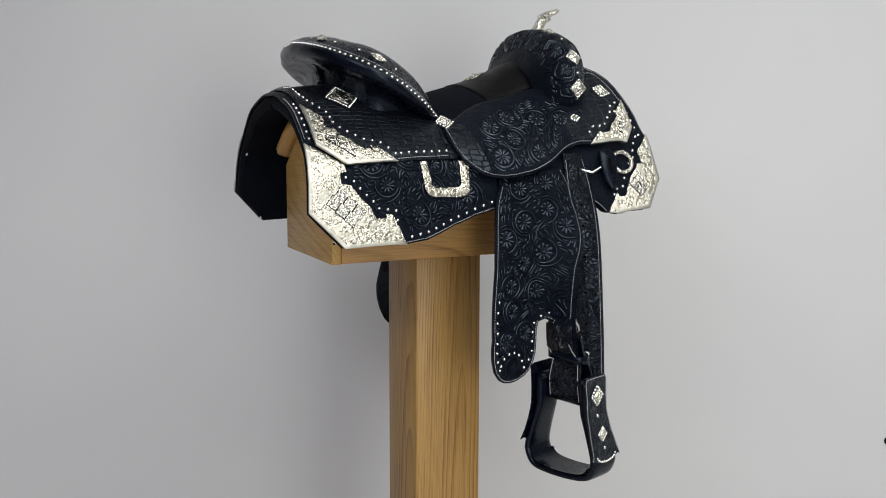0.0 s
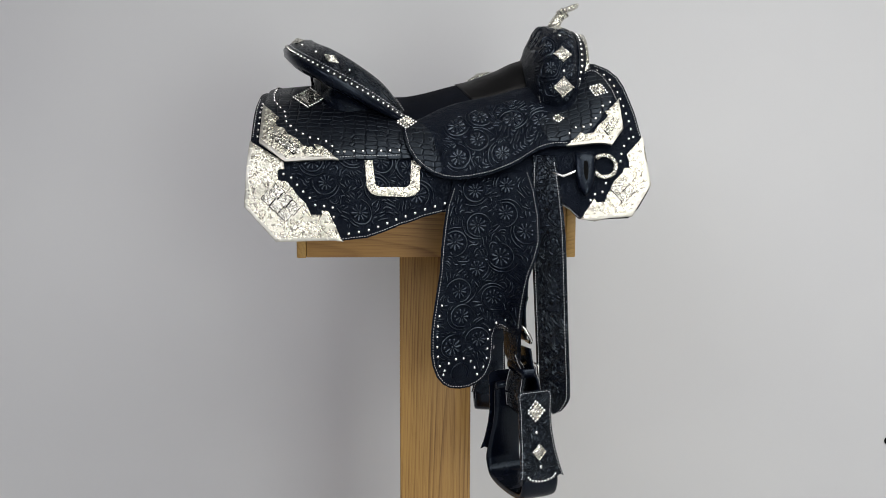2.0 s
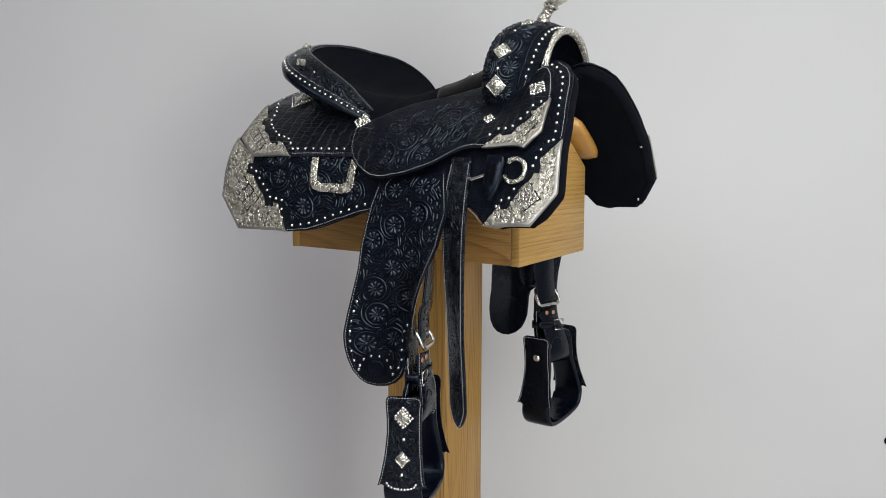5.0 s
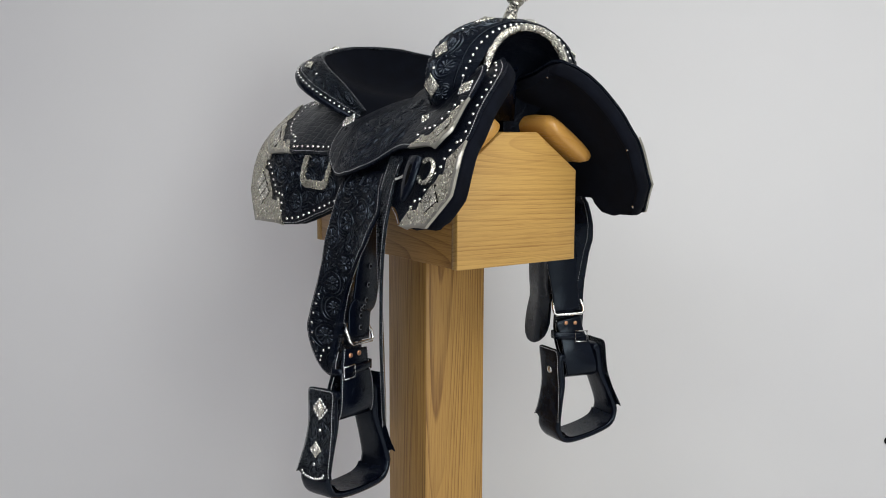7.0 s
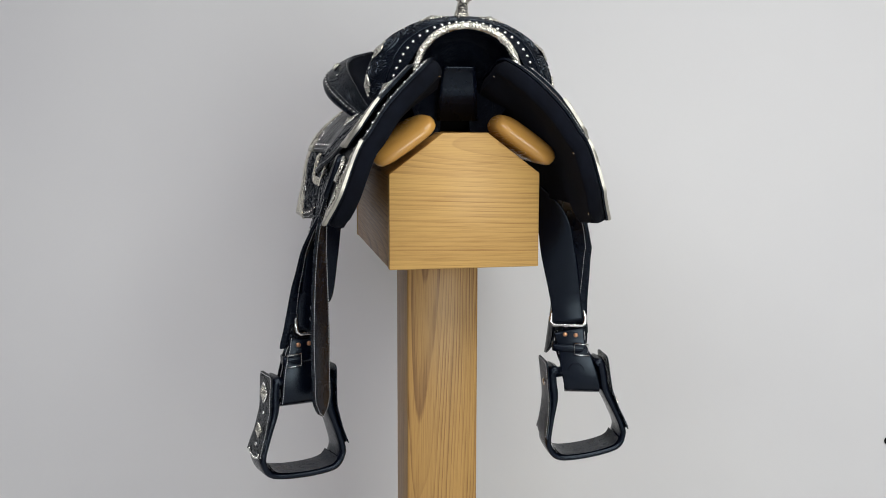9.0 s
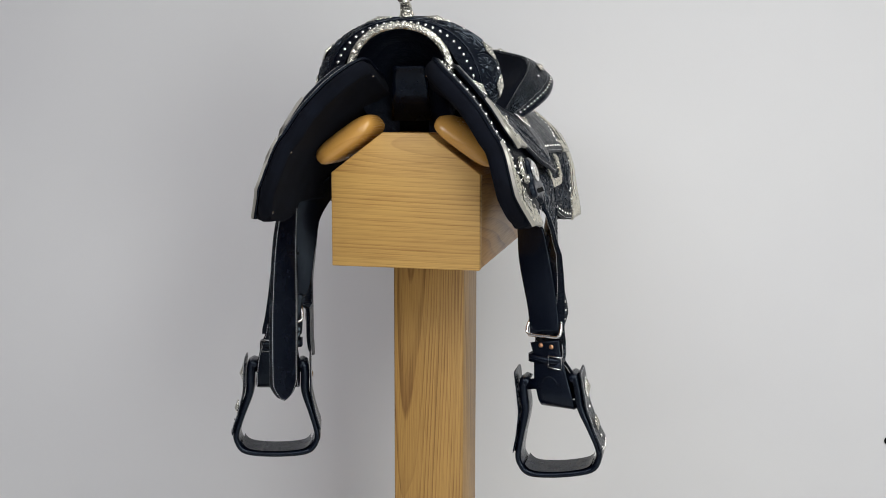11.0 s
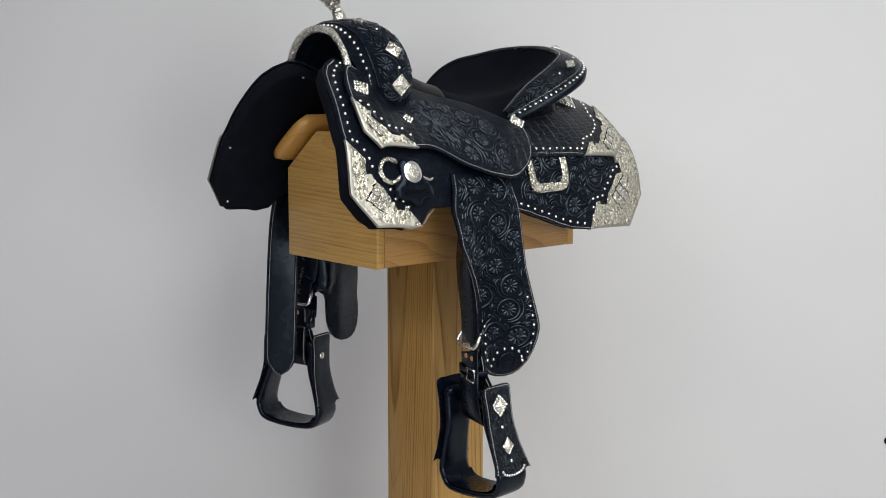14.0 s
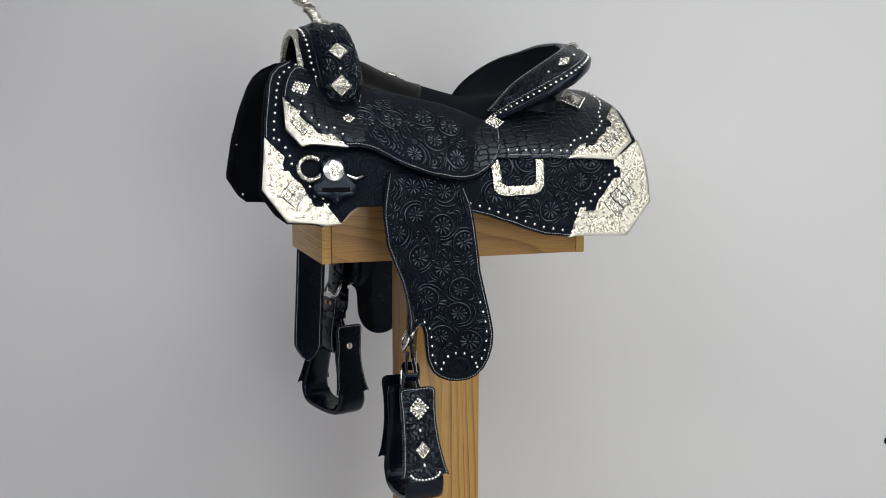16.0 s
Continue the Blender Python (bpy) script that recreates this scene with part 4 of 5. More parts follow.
    part("fender_back", sheet([tuple(q) for q in inset(FENDER, 0.001)], hang, -0.003, 0.0026, 0.010), PLAIN, fender, "smooth flesh side of the fender")
    rim_in = [tuple(q) for q in inset(FENDER, 0.0045)]
    seam(fender, hang, rim_in[1:26], 0.0055)
    seam(fender, hang, rim_in[28:38], 0.0055)
    seam(fender, hang, rim_in[28:37], -0.0038)
    tongue = [(.005, -.372), (-.002, -.40), (-.004, -.43), (-.004, -.462), (.0, -.487), (.008, -.508)]
    studs(fender, hang, tongue, 0.0055, 0.0185)
    studs(fender, hang, [(.128, -.405), (.112, -.408), (.098, -.425), (.094, -.45), (.093, -.485), (.083, -.505), (.074, -.513)], 0.0055, 0.018)
    arch = [(.04 + .03 * math.cos(a), -.505 + .027 * math.sin(a)) for a in np.linspace(0.2, math.pi - 0.2, 12)]
    studs(fender, hang, arch, 0.0055, 0.0165)
    ring = [(.04 + .017 * math.cos(a), -.508 + .019 * math.sin(a)) for a in np.linspace(-0.6, math.pi + 0.6, 24)]
    part("stamped_mark", tube([hang(x, z, 0.0055) for x, z in ring], 0.0022, 6), PLAIN, fender, "stamped horseshoe mark")

    field = [tuple(q) for q in inset(dense(FENDER, 0.012), 0.0085)]
    mark_at = [(.04 + .037 * math.cos(a), -.505 + .034 * math.sin(a)) for a in np.linspace(0, 2 * math.pi, 16, endpoint=False)]
    tooling(fender, hang, field, 0.0053, 23, keep=[mark_at])

    # stirrup; its straps hang in a frame of their own
    cx, cy = (.159, -.300) if side < 0 else (.143, .279)
    yaw = radians(-side * 15)
    across = Vector((math.sin(yaw) * -1, math.cos(yaw), 0)) * side     # outwards
    ahead = Vector((math.cos(yaw), math.sin(yaw), 0))
    lean = 0.045
    top = Vector((cx, cy, -0.512 if side < 0 else -0.520))

    def sp(o, d, z):
        """Strap space: o outwards, d ahead, z up from the top bar."""
        return top + across * (o + lean * -z * 0.3) + ahead * d + Vector((0, 0, z - lean * o * 1.2))

    if side < 0:
        seat_of, wide_by, tall_by = pose(.1514, -.3014, -.5292, -1.5, -1.2, 18.4), 0.92, 0.908
    else:
        seat_of, wide_by, tall_by = pose(.1457, .2699, -.5301, 8.2, 1.1, -1.8), 0.887, 0.913

    def st(o, d, z):
        """Stirrup space: o outwards, d ahead, z up from the top bar."""
        return seat_of @ Vector((d, side * o * wide_by, z * tall_by))

    loop = catmull([(-.048, -.004), (-.058, .0), (-.061, -.03), (-.062, -.065), (-.076, -.11), (-.090, -.156), (-.089, -.178), (-.073, -.201), (-.03, -.2085), (.03, -.2085), (.073, -.201), (.089, -.178), (.090, -.156), (.076, -.11), (.062, -.065), (.061, -.03), (.058, .0), (.048, -.004)], 70)
    rows = []
    for i, (o, z) in enumerate(loop):
        a, b = loop[max(i - 1, 0)], loop[min(i + 1, len(loop) - 1)]
        t = Vector((b[0] - a[0], b[1] - a[1]))
        t.normalize()
        nx, nz = t.y, -t.x
        hd = float(np.interp(z, [-0.21, -0.17, -0.08, 0], [0.036, 0.036, 0.029, 0.027]))
        ht = float(np.interp(z, [-0.12, -0.05], [0.0075, 0.0100]))
        ring = []
        for k in np.linspace(0, 2 * math.pi, 14, endpoint=False):
            c, s = math.cos(k), math.sin(k)
            c = math.copysign(abs(c) ** 0.5, c)
            s = math.copysign(abs(s) ** 0.5, s)
            ring.append(st(o + nx * ht * s, hd * c, z + nz * ht * s))
        rows.append(ring)
    stirrup = part("stirrup", loft(rows, closed_v=True, caps=True), GLOSS, saddle, "black leather covered stirrup with silver mounts")
    bar = tube([st(o, 0, -0.012) for o in (-.056, 0, .056)], 0.011, 12)
    part("top_bar", bar, GLOSS, stirrup)
    tread = [(o, z) for o, z in loop if z < -0.183]
    part("tread_pad", loft([[st(o * 0.9, d, z + 0.0085) for d in (-.034, 0, .034)] for o, z in tread]), PLAIN, stirrup, "worn grey-black tread pad")

    # flared side plates
    for sgn in (1, -1):
        def face(u, v, h, sgn=sgn):
            o = float(np.interp(v, [-0.17, -0.15, -0.11, -0.065, -0.03, 0.01], [0.0955, 0.0945, 0.0815, 0.0715, 0.0705, 0.069]))
            return st(sgn * (o + 0.002 + h), u, v)
        half = [(.024, .0155), (.030, .0135), (.0335, .009), (.0345, .002), (.0325, -.03), (.0325, -.06), (.035, -.100), (.040, -.140), (.045, -.160), (.037, -.157), (.026, -.164)]
        if sgn < 0:
            half = [(u, v + 0.012) for u, v in half]
        shape = [(u, v) for u, v in half] + [(-u, v) for u, v in reversed(half)]
        pl = part("side_plate", sheet(shape, face, 0.0, 0.004, 0.012, 0.4), TOOLED if sgn > 0 else PLAIN, stirrup, "flared black leather stirrup plate")
        ins = [tuple(q) for q in inset(shape, 0.0035)]
        path = list(reversed(ins[:9])) + [ins[-1 - i] for i in range(9)]
        seam(pl, face, path, 0.004)
        if sgn > 0:
            for v, w, rim in ((-.0265, .027, True), (-.108, .029, False)):
                p = face(0, v, 0.0058)
                concho("concho", pl, p, face(0, v, 0.02) - p, (0, 0, 1), w, w * 1.15, rim, "silver diamond concho on the stirrup")
            studs(pl, face, [(0, -.070), (0, -.071)], 0.004, 0.01, 0.0034)
            studs(pl, face, [(0, -.1365), (0, -.1375)], 0.004, 0.01, 0.0034)
            studs(pl, face, [(.027 * math.cos(a), -.153 - .012 * math.sin(a)) for a in np.linspace(0.05, math.pi - 0.05, 14)], 0.004, 0.0062, 0.0027)
        else:
            p = face(0, -.028, 0.004)
            part("snap", beads([(p, face(0, -.028, 0.02) - p)], 0.0085, 0.4), STEEL, pl, "round nickel snap")

    # wrapped stirrup leather, twisting from the fender to the bar
    o0 = -.004 if side < 0 else -.014
    k0, k1 = ((hang(.129, z, 0.001) + hang(.1462, z, 0.001)) / 2 for z in (-.425, -.462))
    d0, d1 = ((hang(.1462, z, 0) - hang(.129, z, 0)).normalized() for z in (-.425, -.462))
    k3 = sp(o0, -.011, .016)
    nar = 1.0 if side < 0 else 0.82
    mid_o = 0.0 if side < 0 else 0.010
    wrap_top = [(k0, tuple(d0), .064), (k1, tuple(d1), .066), (k1.lerp(k3, 0.5), tuple((d1 + across).normalized()), .068),
                (k3, tuple(across), .076 * nar), (sp(o0 * .5 + mid_o, -.017, -.02), tuple(across), .085 * nar), (sp(-.002 + mid_o, -.014, -.056), tuple(across), .088 * nar)]
    bm, rws = ribbon(wrap_top, 0.005, 30)
    lea = part("stirrup_leather", bm, TOOLED, saddle, "black stirrup leather wrapped round the stirrup bar")
    for idx, ctr in ((1, 2), (3, 2), (8, 7), (6, 7)):
        q = []
        for i in range(8, len(rws)):
            for f in (0.0, 0.5):
                if i + 1 < len(rws) or f == 0:
                    nx = rws[min(i + 1, len(rws) - 1)]
                    e = rws[i][idx].lerp(nx[idx], f).lerp(rws[i][ctr].lerp(nx[ctr], f), 0.08)
                    nrm = (rws[i][ctr] - (rws[i][2] + rws[i][7]) / 2).normalized()
                    q.append((e + nrm * 0.0003, nrm, nx[idx] - rws[i - 1][idx]))
        part("stitching", dashes(q), THREAD, lea, "white stitching", "stuff", False)
    wrap_front = [(sp(-.002 + mid_o, -.014, -.056), tuple(across), .088 * nar), (sp(-.002 + mid_o, .0, -.068), tuple(across), .088 * nar), (sp(-.002 + mid_o, .017, -.052), tuple(across), .088 * nar), (sp(o0 + mid_o, .017, -.005), tuple(across), .083 * nar), (sp(o0 - .004 + mid_o * .5, .009, .03), tuple(across), .070 * nar), (sp(o0 - .006, .006, .062), tuple(across), .062)]
    bm, rws = ribbon(wrap_front, 0.0048, 24)
    part("front_wrap", bm, GLOSS, lea, "polished black wrap with stamped mark")
    for k, inn in ((1, 2), (3, 2)):
        pts = [r[k] for r in rws[8:]]
        pts = [p + ahead * 0.0003 for p in pts]
        part("stitching", dashes([(p, ahead, Vector((0, 0, 1))) for p in even(pts, 0.0052)]), THREAD, lea, "white stitching", "stuff", False)
    for o in (-.011, .011):
        p = sp(o0 + o - .002, .0100, .052)
        part("rivet", beads([(p, ahead)], 0.0052, 0.5), COPPER, lea, "copper rivet")
    mark = [sp(o0 + mid_o + .016 * math.cos(a), .0200, -.022 + .016 * math.sin(a)) for a in np.linspace(0.1, math.pi, 16)]
    part("stamped_mark", tube(mark, 0.0014, 6), GLOSS, lea, "stamped crescent mark")

    # hobble strap and its buckle
    hob = [(.041 * nar, .0), (.037 * nar, .012), (.0, .0155), (-.037 * nar, .012), (-.041 * nar, .0), (-.037 * nar, -.014), (.0, -.0165), (.037 * nar, -.014)]
    ring = catmull([*hob, hob[0]], 40)[:-1]
    rows = [[sp(o0 - .004 + o * f, d * f, .024 + dz) for f, dz in ((1.0, -.008), (1.06, -.008), (1.06, .008), (1.0, .008))] for o, d in ring]
    hb = part("hobble_strap", loft(rows, closed_u=True, closed_v=True), GLOSS, saddle, "narrow black hobble strap with nickel buckle")
    bx = [sp(o0 + o, .0185, z) for o, z in ((.006, .012), (.034, .012), (.034, .036), (.006, .036))]
    part("buckle", tube(bx, 0.0019, 8, True), STEEL, hb, "nickel buckle")

    # D ring and inner leather with holes
    dc = sp(o0 - (.018 if side < 0 else .007), .004, .080)
    wide = 0.74 if side < 0 else 0.86
    dring = [dc + across * o * wide + ahead * d + Vector((0, 0, z)) for o, d, z in ((-.034, .009, -.008), (.034, .009, -.008), (.040, .008, -.003), (.0415, .004, .006), (.039, -.004, .018), (.031, -.011, .026), (-.031, -.011, .026), (-.039, -.004, .018), (-.0415, .004, .006), (-.040, .008, -.003))]
    part("d_ring", tube(dring, 0.0036, 8, True), STEEL, saddle, "nickel D ring joining the stirrup leathers")
    def inn(dx, z, dy):
        return Vector((dc.x + dx, YC + side * (base + dy), z))
    if side < 0:
        up = [(dc + Vector((0, 0, -.004)), tuple(across), .052), (dc + Vector((-.003, -side * .004, .05)), tuple(across), .058), (inn(-.002, -.36, .006), tuple(Vector((0.3, side * 0.95, 0))), .066),
              (inn(-.002, -.28, -.006), tuple(Vector((0.4, side * 0.9, 0))), .068), (inn(-.006, -.21, -.026), tuple(Vector((0.6, side * 0.8, 0))), .060), (inn(-.03, -.14, -.085), tuple(Vector((0.9, side * 0.4, 0))), .05)]
    else:
        up = [(dc + Vector((0, 0, -.004)), tuple(across), .062), (dc + Vector((-.003, -side * .006, .05)), tuple(across), .063), (inn(-.002, -.30, -.013), tuple(Vector((0.4, side * 0.92, 0))), .070),
              (inn(-.008, -.22, -.030), tuple(Vector((0.65, side * 0.75, 0))), .068), (inn(-.03, -.14, -.085), tuple(Vector((0.9, side * 0.4, 0))), .05)]
    bm, rws = ribbon(up, 0.005, 26)
    inner = part("inner_leather", bm, GLOSS, saddle, "black inner stirrup leather with punched holes")
    for i in range(2, 15, 2):
        p = (rws[i][1] + rws[i][3]) / 2
        tdir = (rws[i + 1][2] - rws[i - 1][2]).normalized()
        wdir = (rws[i][3] - rws[i][1]).normalized()
        nn = wdir.cross(tdir)
        if nn.dot(ahead) < 0:
            nn = -nn
        # black dot laid on as the hole's shaded inside
        part("punched_hole", beads([(p + nn * 0.0026, nn)], 0.003, 0.15), DARK, inner, "black dot for the shade in a punched strap hole")
        # glint round the hole, put in as a pale arc
        arc = [p + nn * 0.0026 + wdir * 0.0042 * math.cos(a) + tdir * 0.0042 * math.sin(a) for a in np.linspace(-1.9, 1.9, 9)]
        part("hole_glint", tube(arc, 0.0009, 5), GLINT, inner, "pale arc painting the glint on a strap hole's rim")
    # rear cinch dee plate hanging below the rear jockey
    sl = lambda x, z, h: surf(x, s_of(x, z), h)
    dee_out = [(-.140, -.105), (-.136, -.15), (-.128, -.162), (-.115, -.167), (-.062, -.170), (-.046, -.167), (-.036, -.157), (-.035, -.105)]
    dee_in = [(-.052, -.105), (-.054, -.147), (-.062, -.152), (-.112, -.151), (-.120, -.145), (-.125, -.105)]
    dee = part("rigging_dee", sheet(dee_out + dee_in, sl, 0.0085, 0.004, 0.01, 0.3), ENGRAVED, saddle, "engraved silver rear rigging dee")
    scrollwork(dee, sl, dee_out + dee_in, 0.0124, 15)

    # front rigging ring with hanger
    def arcs(cx0, cz0, rx, rz, a0, a1, n, h):
        return [sl(cx0 + rx * math.cos(a), cz0 - 0.007 + rz * math.sin(a), h) for a in np.linspace(a0, a1, n)]
    ringp = arcs(.318, -.107, .022, .020, -2.6, 2.4, 20, .013)
    rg = part("rigging_ring", tube(ringp, 0.0046, 8), ENGRAVED_FINE, saddle, "silver front rigging ring")
    part("ring_arm", tube([sl(x, z, h) for x, z, h in ((.285, -.10, .014), (.262, -.125, .016), (.238, -.134, .016), (.215, -.126, .012))], 0.0032, 8), BRIGHT, rg, "silver ring arm")
    slow = lambda x, z, h: sl(x, z - 0.009, h)
    if side < 0:
        shp = [(.262, -.085), (.296, -.085), (.298, -.12), (.292, -.145), (.280, -.163), (.270, -.15), (.262, -.125)]
        hang_part = part("ring_hanger", sheet(smooth_outline(shp, 3), slow, 0.015, 0.009, 0.008, 0.35), PLAIN, saddle, "pointed black leather hanger with a slot")
        # the slot is a black patch on the face, painting its inner shade
        part("slot", sheet(smooth_outline([(.277, -.10), (.284, -.10), (.285, -.12), (.281, -.135), (.276, -.12)], 3), slow, 0.0235, 0.001, 0.008), DARK, hang_part, "black patch for the shade in the slot")
    else:
        shp = [(.258, -.09), (.278, -.088), (.298, -.092), (.302, -.12), (.318, -.135), (.316, -.155), (.292, -.158), (.277, -.170), (.262, -.158), (.240, -.155), (.238, -.137), (.254, -.12)]
        hang_part = part("latigo_holder", sheet(smooth_outline(shp, 3), slow, 0.014, 0.009, 0.008, 0.35), PLAIN, saddle, "shaped black leather latigo holder with a slot")
        # shade in the slot, laid on as a black strip
        part("slot", sheet([(.252, -.142), (.303, -.142), (.303, -.150), (.252, -.150)], slow, 0.0228, 0.001, 0.01), DARK, hang_part, "black patch for the shade in the slot")
        c = [(.279 + .019 * math.cos(a), -.112 + .018 * math.sin(a)) for a in np.linspace(0, 2 * math.pi, 20, endpoint=False)]
        cc = part("round_concho", sheet(c, slow, 0.023, 0.004, 0.008, 0.5), BRIGHT, hang_part, "round silver concho with a raised disc")
        c = [(.279 + .011 * math.cos(a), -.112 + .011 * math.sin(a)) for a in np.linspace(0, 2 * math.pi, 16, endpoint=False)]
        part("disc", sheet(c, slow, 0.027, 0.0012, 0.006, 0.4), ENGRAVED_FINE, cc, "raised engraved disc")


# cantle curves, half, from the end at the seat to the back
RIM_OUT = [(-.062, .154, -.024), (-.105, .188, .004), (-.165, .217, .040), (-.226, .214, .073), (-.278, .160, .101), (-.303, .082, .117), (-.311, 0, .124)]
RIM_IN = [(-.066, .134, -.006), (-.105, .157, .045), (-.158, .170, .085), (-.205, .158, .112), (-.236, .115, .125), (-.250, .06, .135), (-.254, 0, .138)]


def mirrored(half, n):
    c = [tuple(q) for q in catmull(half, n)]
    return [Vector((x, YC - y, z)) for x, y, z in c] + [Vector((x, YC + y, z)) for x, y, z in reversed(c[:-1])]


def build_cantle(saddle):
    n = 30
    ro, ri = mirrored(RIM_OUT, n), mirrored(RIM_IN, n)
    band = []
    for a, b in zip(ri, ro):
        mid = (a + b) / 2 + Vector((-0.004, 0, 0.006))
        band.append([a + (b - a) * -0.05 + Vector((0, 0, -.006)), a, a * 0.75 + b * 0.25 + Vector((0, 0, .0045)), mid, a * 0.25 + b * 0.75 + Vector((-.002, 0, .004)), b])
    cantle = part("cantle", loft(band), TOOLED, saddle, "raised cantle bound in tooled black leather")
    roll = []
    for a, b in zip(ri, ro):
        out = (b - a)
        out.z = 0
        out.normalize()
        down = Vector((0, 0, -1))
        h = 0.011 + 0.012 * max(0, min(1, (b.z + 0.02) / 0.12))
        roll.append([b, b + out * 0.003 + down * 0.004, b + out * 0.001 + down * h * 0.8, b - out * 0.012 + down * h * 1.3, b - out * 0.035 + down * h * 1.4,
                     b - out * 0.055 + down * (h * 1.2 + (b.z + 0.02) * 0.15), b - out * 0.062 + down * (h + (b.z + 0.02) * 0.45), b - out * 0.06 + down * (h + (b.z + 0.02) * 0.9)])
    part("cantle_back", loft(roll), PLAIN, cantle, "smooth black leather cantle roll and back")
    row = [b + (a - b) * 0.06 + Vector((0, 0, .0015)) for a, b in zip(ri, ro)]
    nr = [(0.3 * Vector(((b - a).x, (b - a).y, 0)).normalized() + Vector((0, 0, 0.8))) for a, b in zip(ri, ro)]

    def nearest(p):
        return nr[min(range(len(row)), key=lambda i: (row[i] - p).length)]
    pts = [Vector(p) for p in even(row[1:-1], 0.0125)]
    part("studs", beads([(p, nearest(p)) for p in pts], 0.0034), BRIGHT, cantle, "row of domed silver studs", "stuff")
    for f, lift in ((0.05, .0022), (0.82, .0035)):
        line = [a + (b - a) * f + Vector((0, 0, lift)) for a, b in zip(ri, ro)]
        ev = [Vector(p) for p in even(line, 0.0052)]
        part("stitching", dashes([(p, nearest(p), (ev[min(i + 1, len(ev) - 1)] - ev[max(i - 1, 0)])) for i, p in enumerate(ev)]), THREAD, cantle, "white stitching", "stuff", False)
    for i in (13, 2 * (n - 1) - 13, 23, 2 * (n - 1) - 23):
        mid = (ri[i] + ro[i]) / 2 + Vector((-0.004, 0, 0.0062))
        tang = ri[i + 1] - ri[i - 1]
        nrm = tang.cross(ro[i] - ri[i])
        if nrm.z < 0:
            nrm = -nrm
        concho("concho", cantle, mid, nrm, tang, 0.023, 0.036, False, "silver diamond on the cantle binding")
        q = [j for j in (i - 3, i + 3)]
        part("studs", beads([((ri[j] + ro[j]) / 2 + Vector((-0.004, 0, 0.006)), nrm) for j in q if 0 <= j < len(ri)], 0.003), BRIGHT, cantle, "silver studs", "stuff")
    # small loop under the rim at the back
    bm, _ = ribbon([(Vector((-.270, YC, .092)), (0, 1, 0), .03), (Vector((-.259, YC, .075)), (0, 1, 0), .03), (Vector((-.254, YC, .040)), (0, 1, 0), .034)], 0.006, 10)
    part("back_tab", bm, TOOLED, cantle, "tooled leather tab under the rim")


SEAT = [(-.252, .03, .136, .130), (-.248, .065, .132, .112), (-.236, .113, .121, .085), (-.205, .156, .108, .056), (-.158, .167, .081, .034), (-.105, .155, .041, .024), (-.066, .138, -.026, .022),
        (-.03, .137, -.032, .028), (.002, .127, -.016, .036), (.036, .114, .004, .045), (.07, .104, .014, .053), (.126, .096, .024, .074), (.16, .09, .034, .090), (.195, .085, .045, .100)]


def build_seat(saddle):
    c = catmull(SEAT, 60)

    def grid(rows, lift):
        out = []
        for x, w, e, m in rows:
            r = []
            for k in np.linspace(-1, 1, 25):
                z = m + (e - m) * abs(k) ** 2.2
                r.append(Vector((x, YC + k * w, z + lift)))
            for side, at in ((-1, 0), (1, len(r))):
                low = Vector((x, YC + side * w * 0.98, e - 0.012 + lift))
                if -0.07 < x < 0.05:
                    low = body(side)(x, s_of(x, e - 0.022), 0.010)
                r.insert(len(r) if at else 0, low)
            out.append(r)
        return out
    part("seat", slab(grid([q for q in c if q[0] < 0.19], 0.0), 0.006), SUEDE, saddle, "black suede seat")
    front = []
    for x in np.linspace(0.042, 0.192, 26):
        r = []
        for k in np.linspace(-1, 1, 25):
            xx = x + 0.03 * k * k * (0.192 - x) / 0.157
            w, e, m = (float(np.interp(xx, c[:, 0], c[:, q])) for q in (1, 2, 3))
            r.append(Vector((xx, YC + k * w * 1.01, m + (e - m) * abs(k) ** 2.2 + 0.0022)))
        front.append(r)
    pf = part("seat_front", slab(front, 0.003), SEATFRONT, saddle, "smooth black leather seat front")
    concho("concho", pf, Vector((.094, YC, float(np.interp(.094, c[:, 0], c[:, 3])) + .003)), Vector((-0.38, 0, 1)), (1, 0, 0.38), .034, .05, False, "silver diamond on the seat front")
    edge = [r[0] for r in front[2:]], [r[-1] for r in front[2:]]
    for s, line in zip((-1, 1), edge):
        pts = [Vector(p) + Vector((0, -s * 0.004, 0.003)) for p in even(line, 0.0056)]
        part("stitching", dashes([(p, Vector((0, s * 0.6, 0.8)), Vector((1, 0, 0.2))) for p in pts]), DARK, pf, "dark stitching", "stuff", False)


ARCH_OUT = [(.152, -.012), (.166, .010), (.176, .035), (.174, .065), (.160, .098), (.130, .130), (.085, .154), (.04, .165), (0, .168)]
ARCH_IN = [(.100, .020), (.098, .040), (.094, .065), (.088, .088), (.078, .108), (.060, .127), (.040, .138), (.02, .144), (0, .146)]


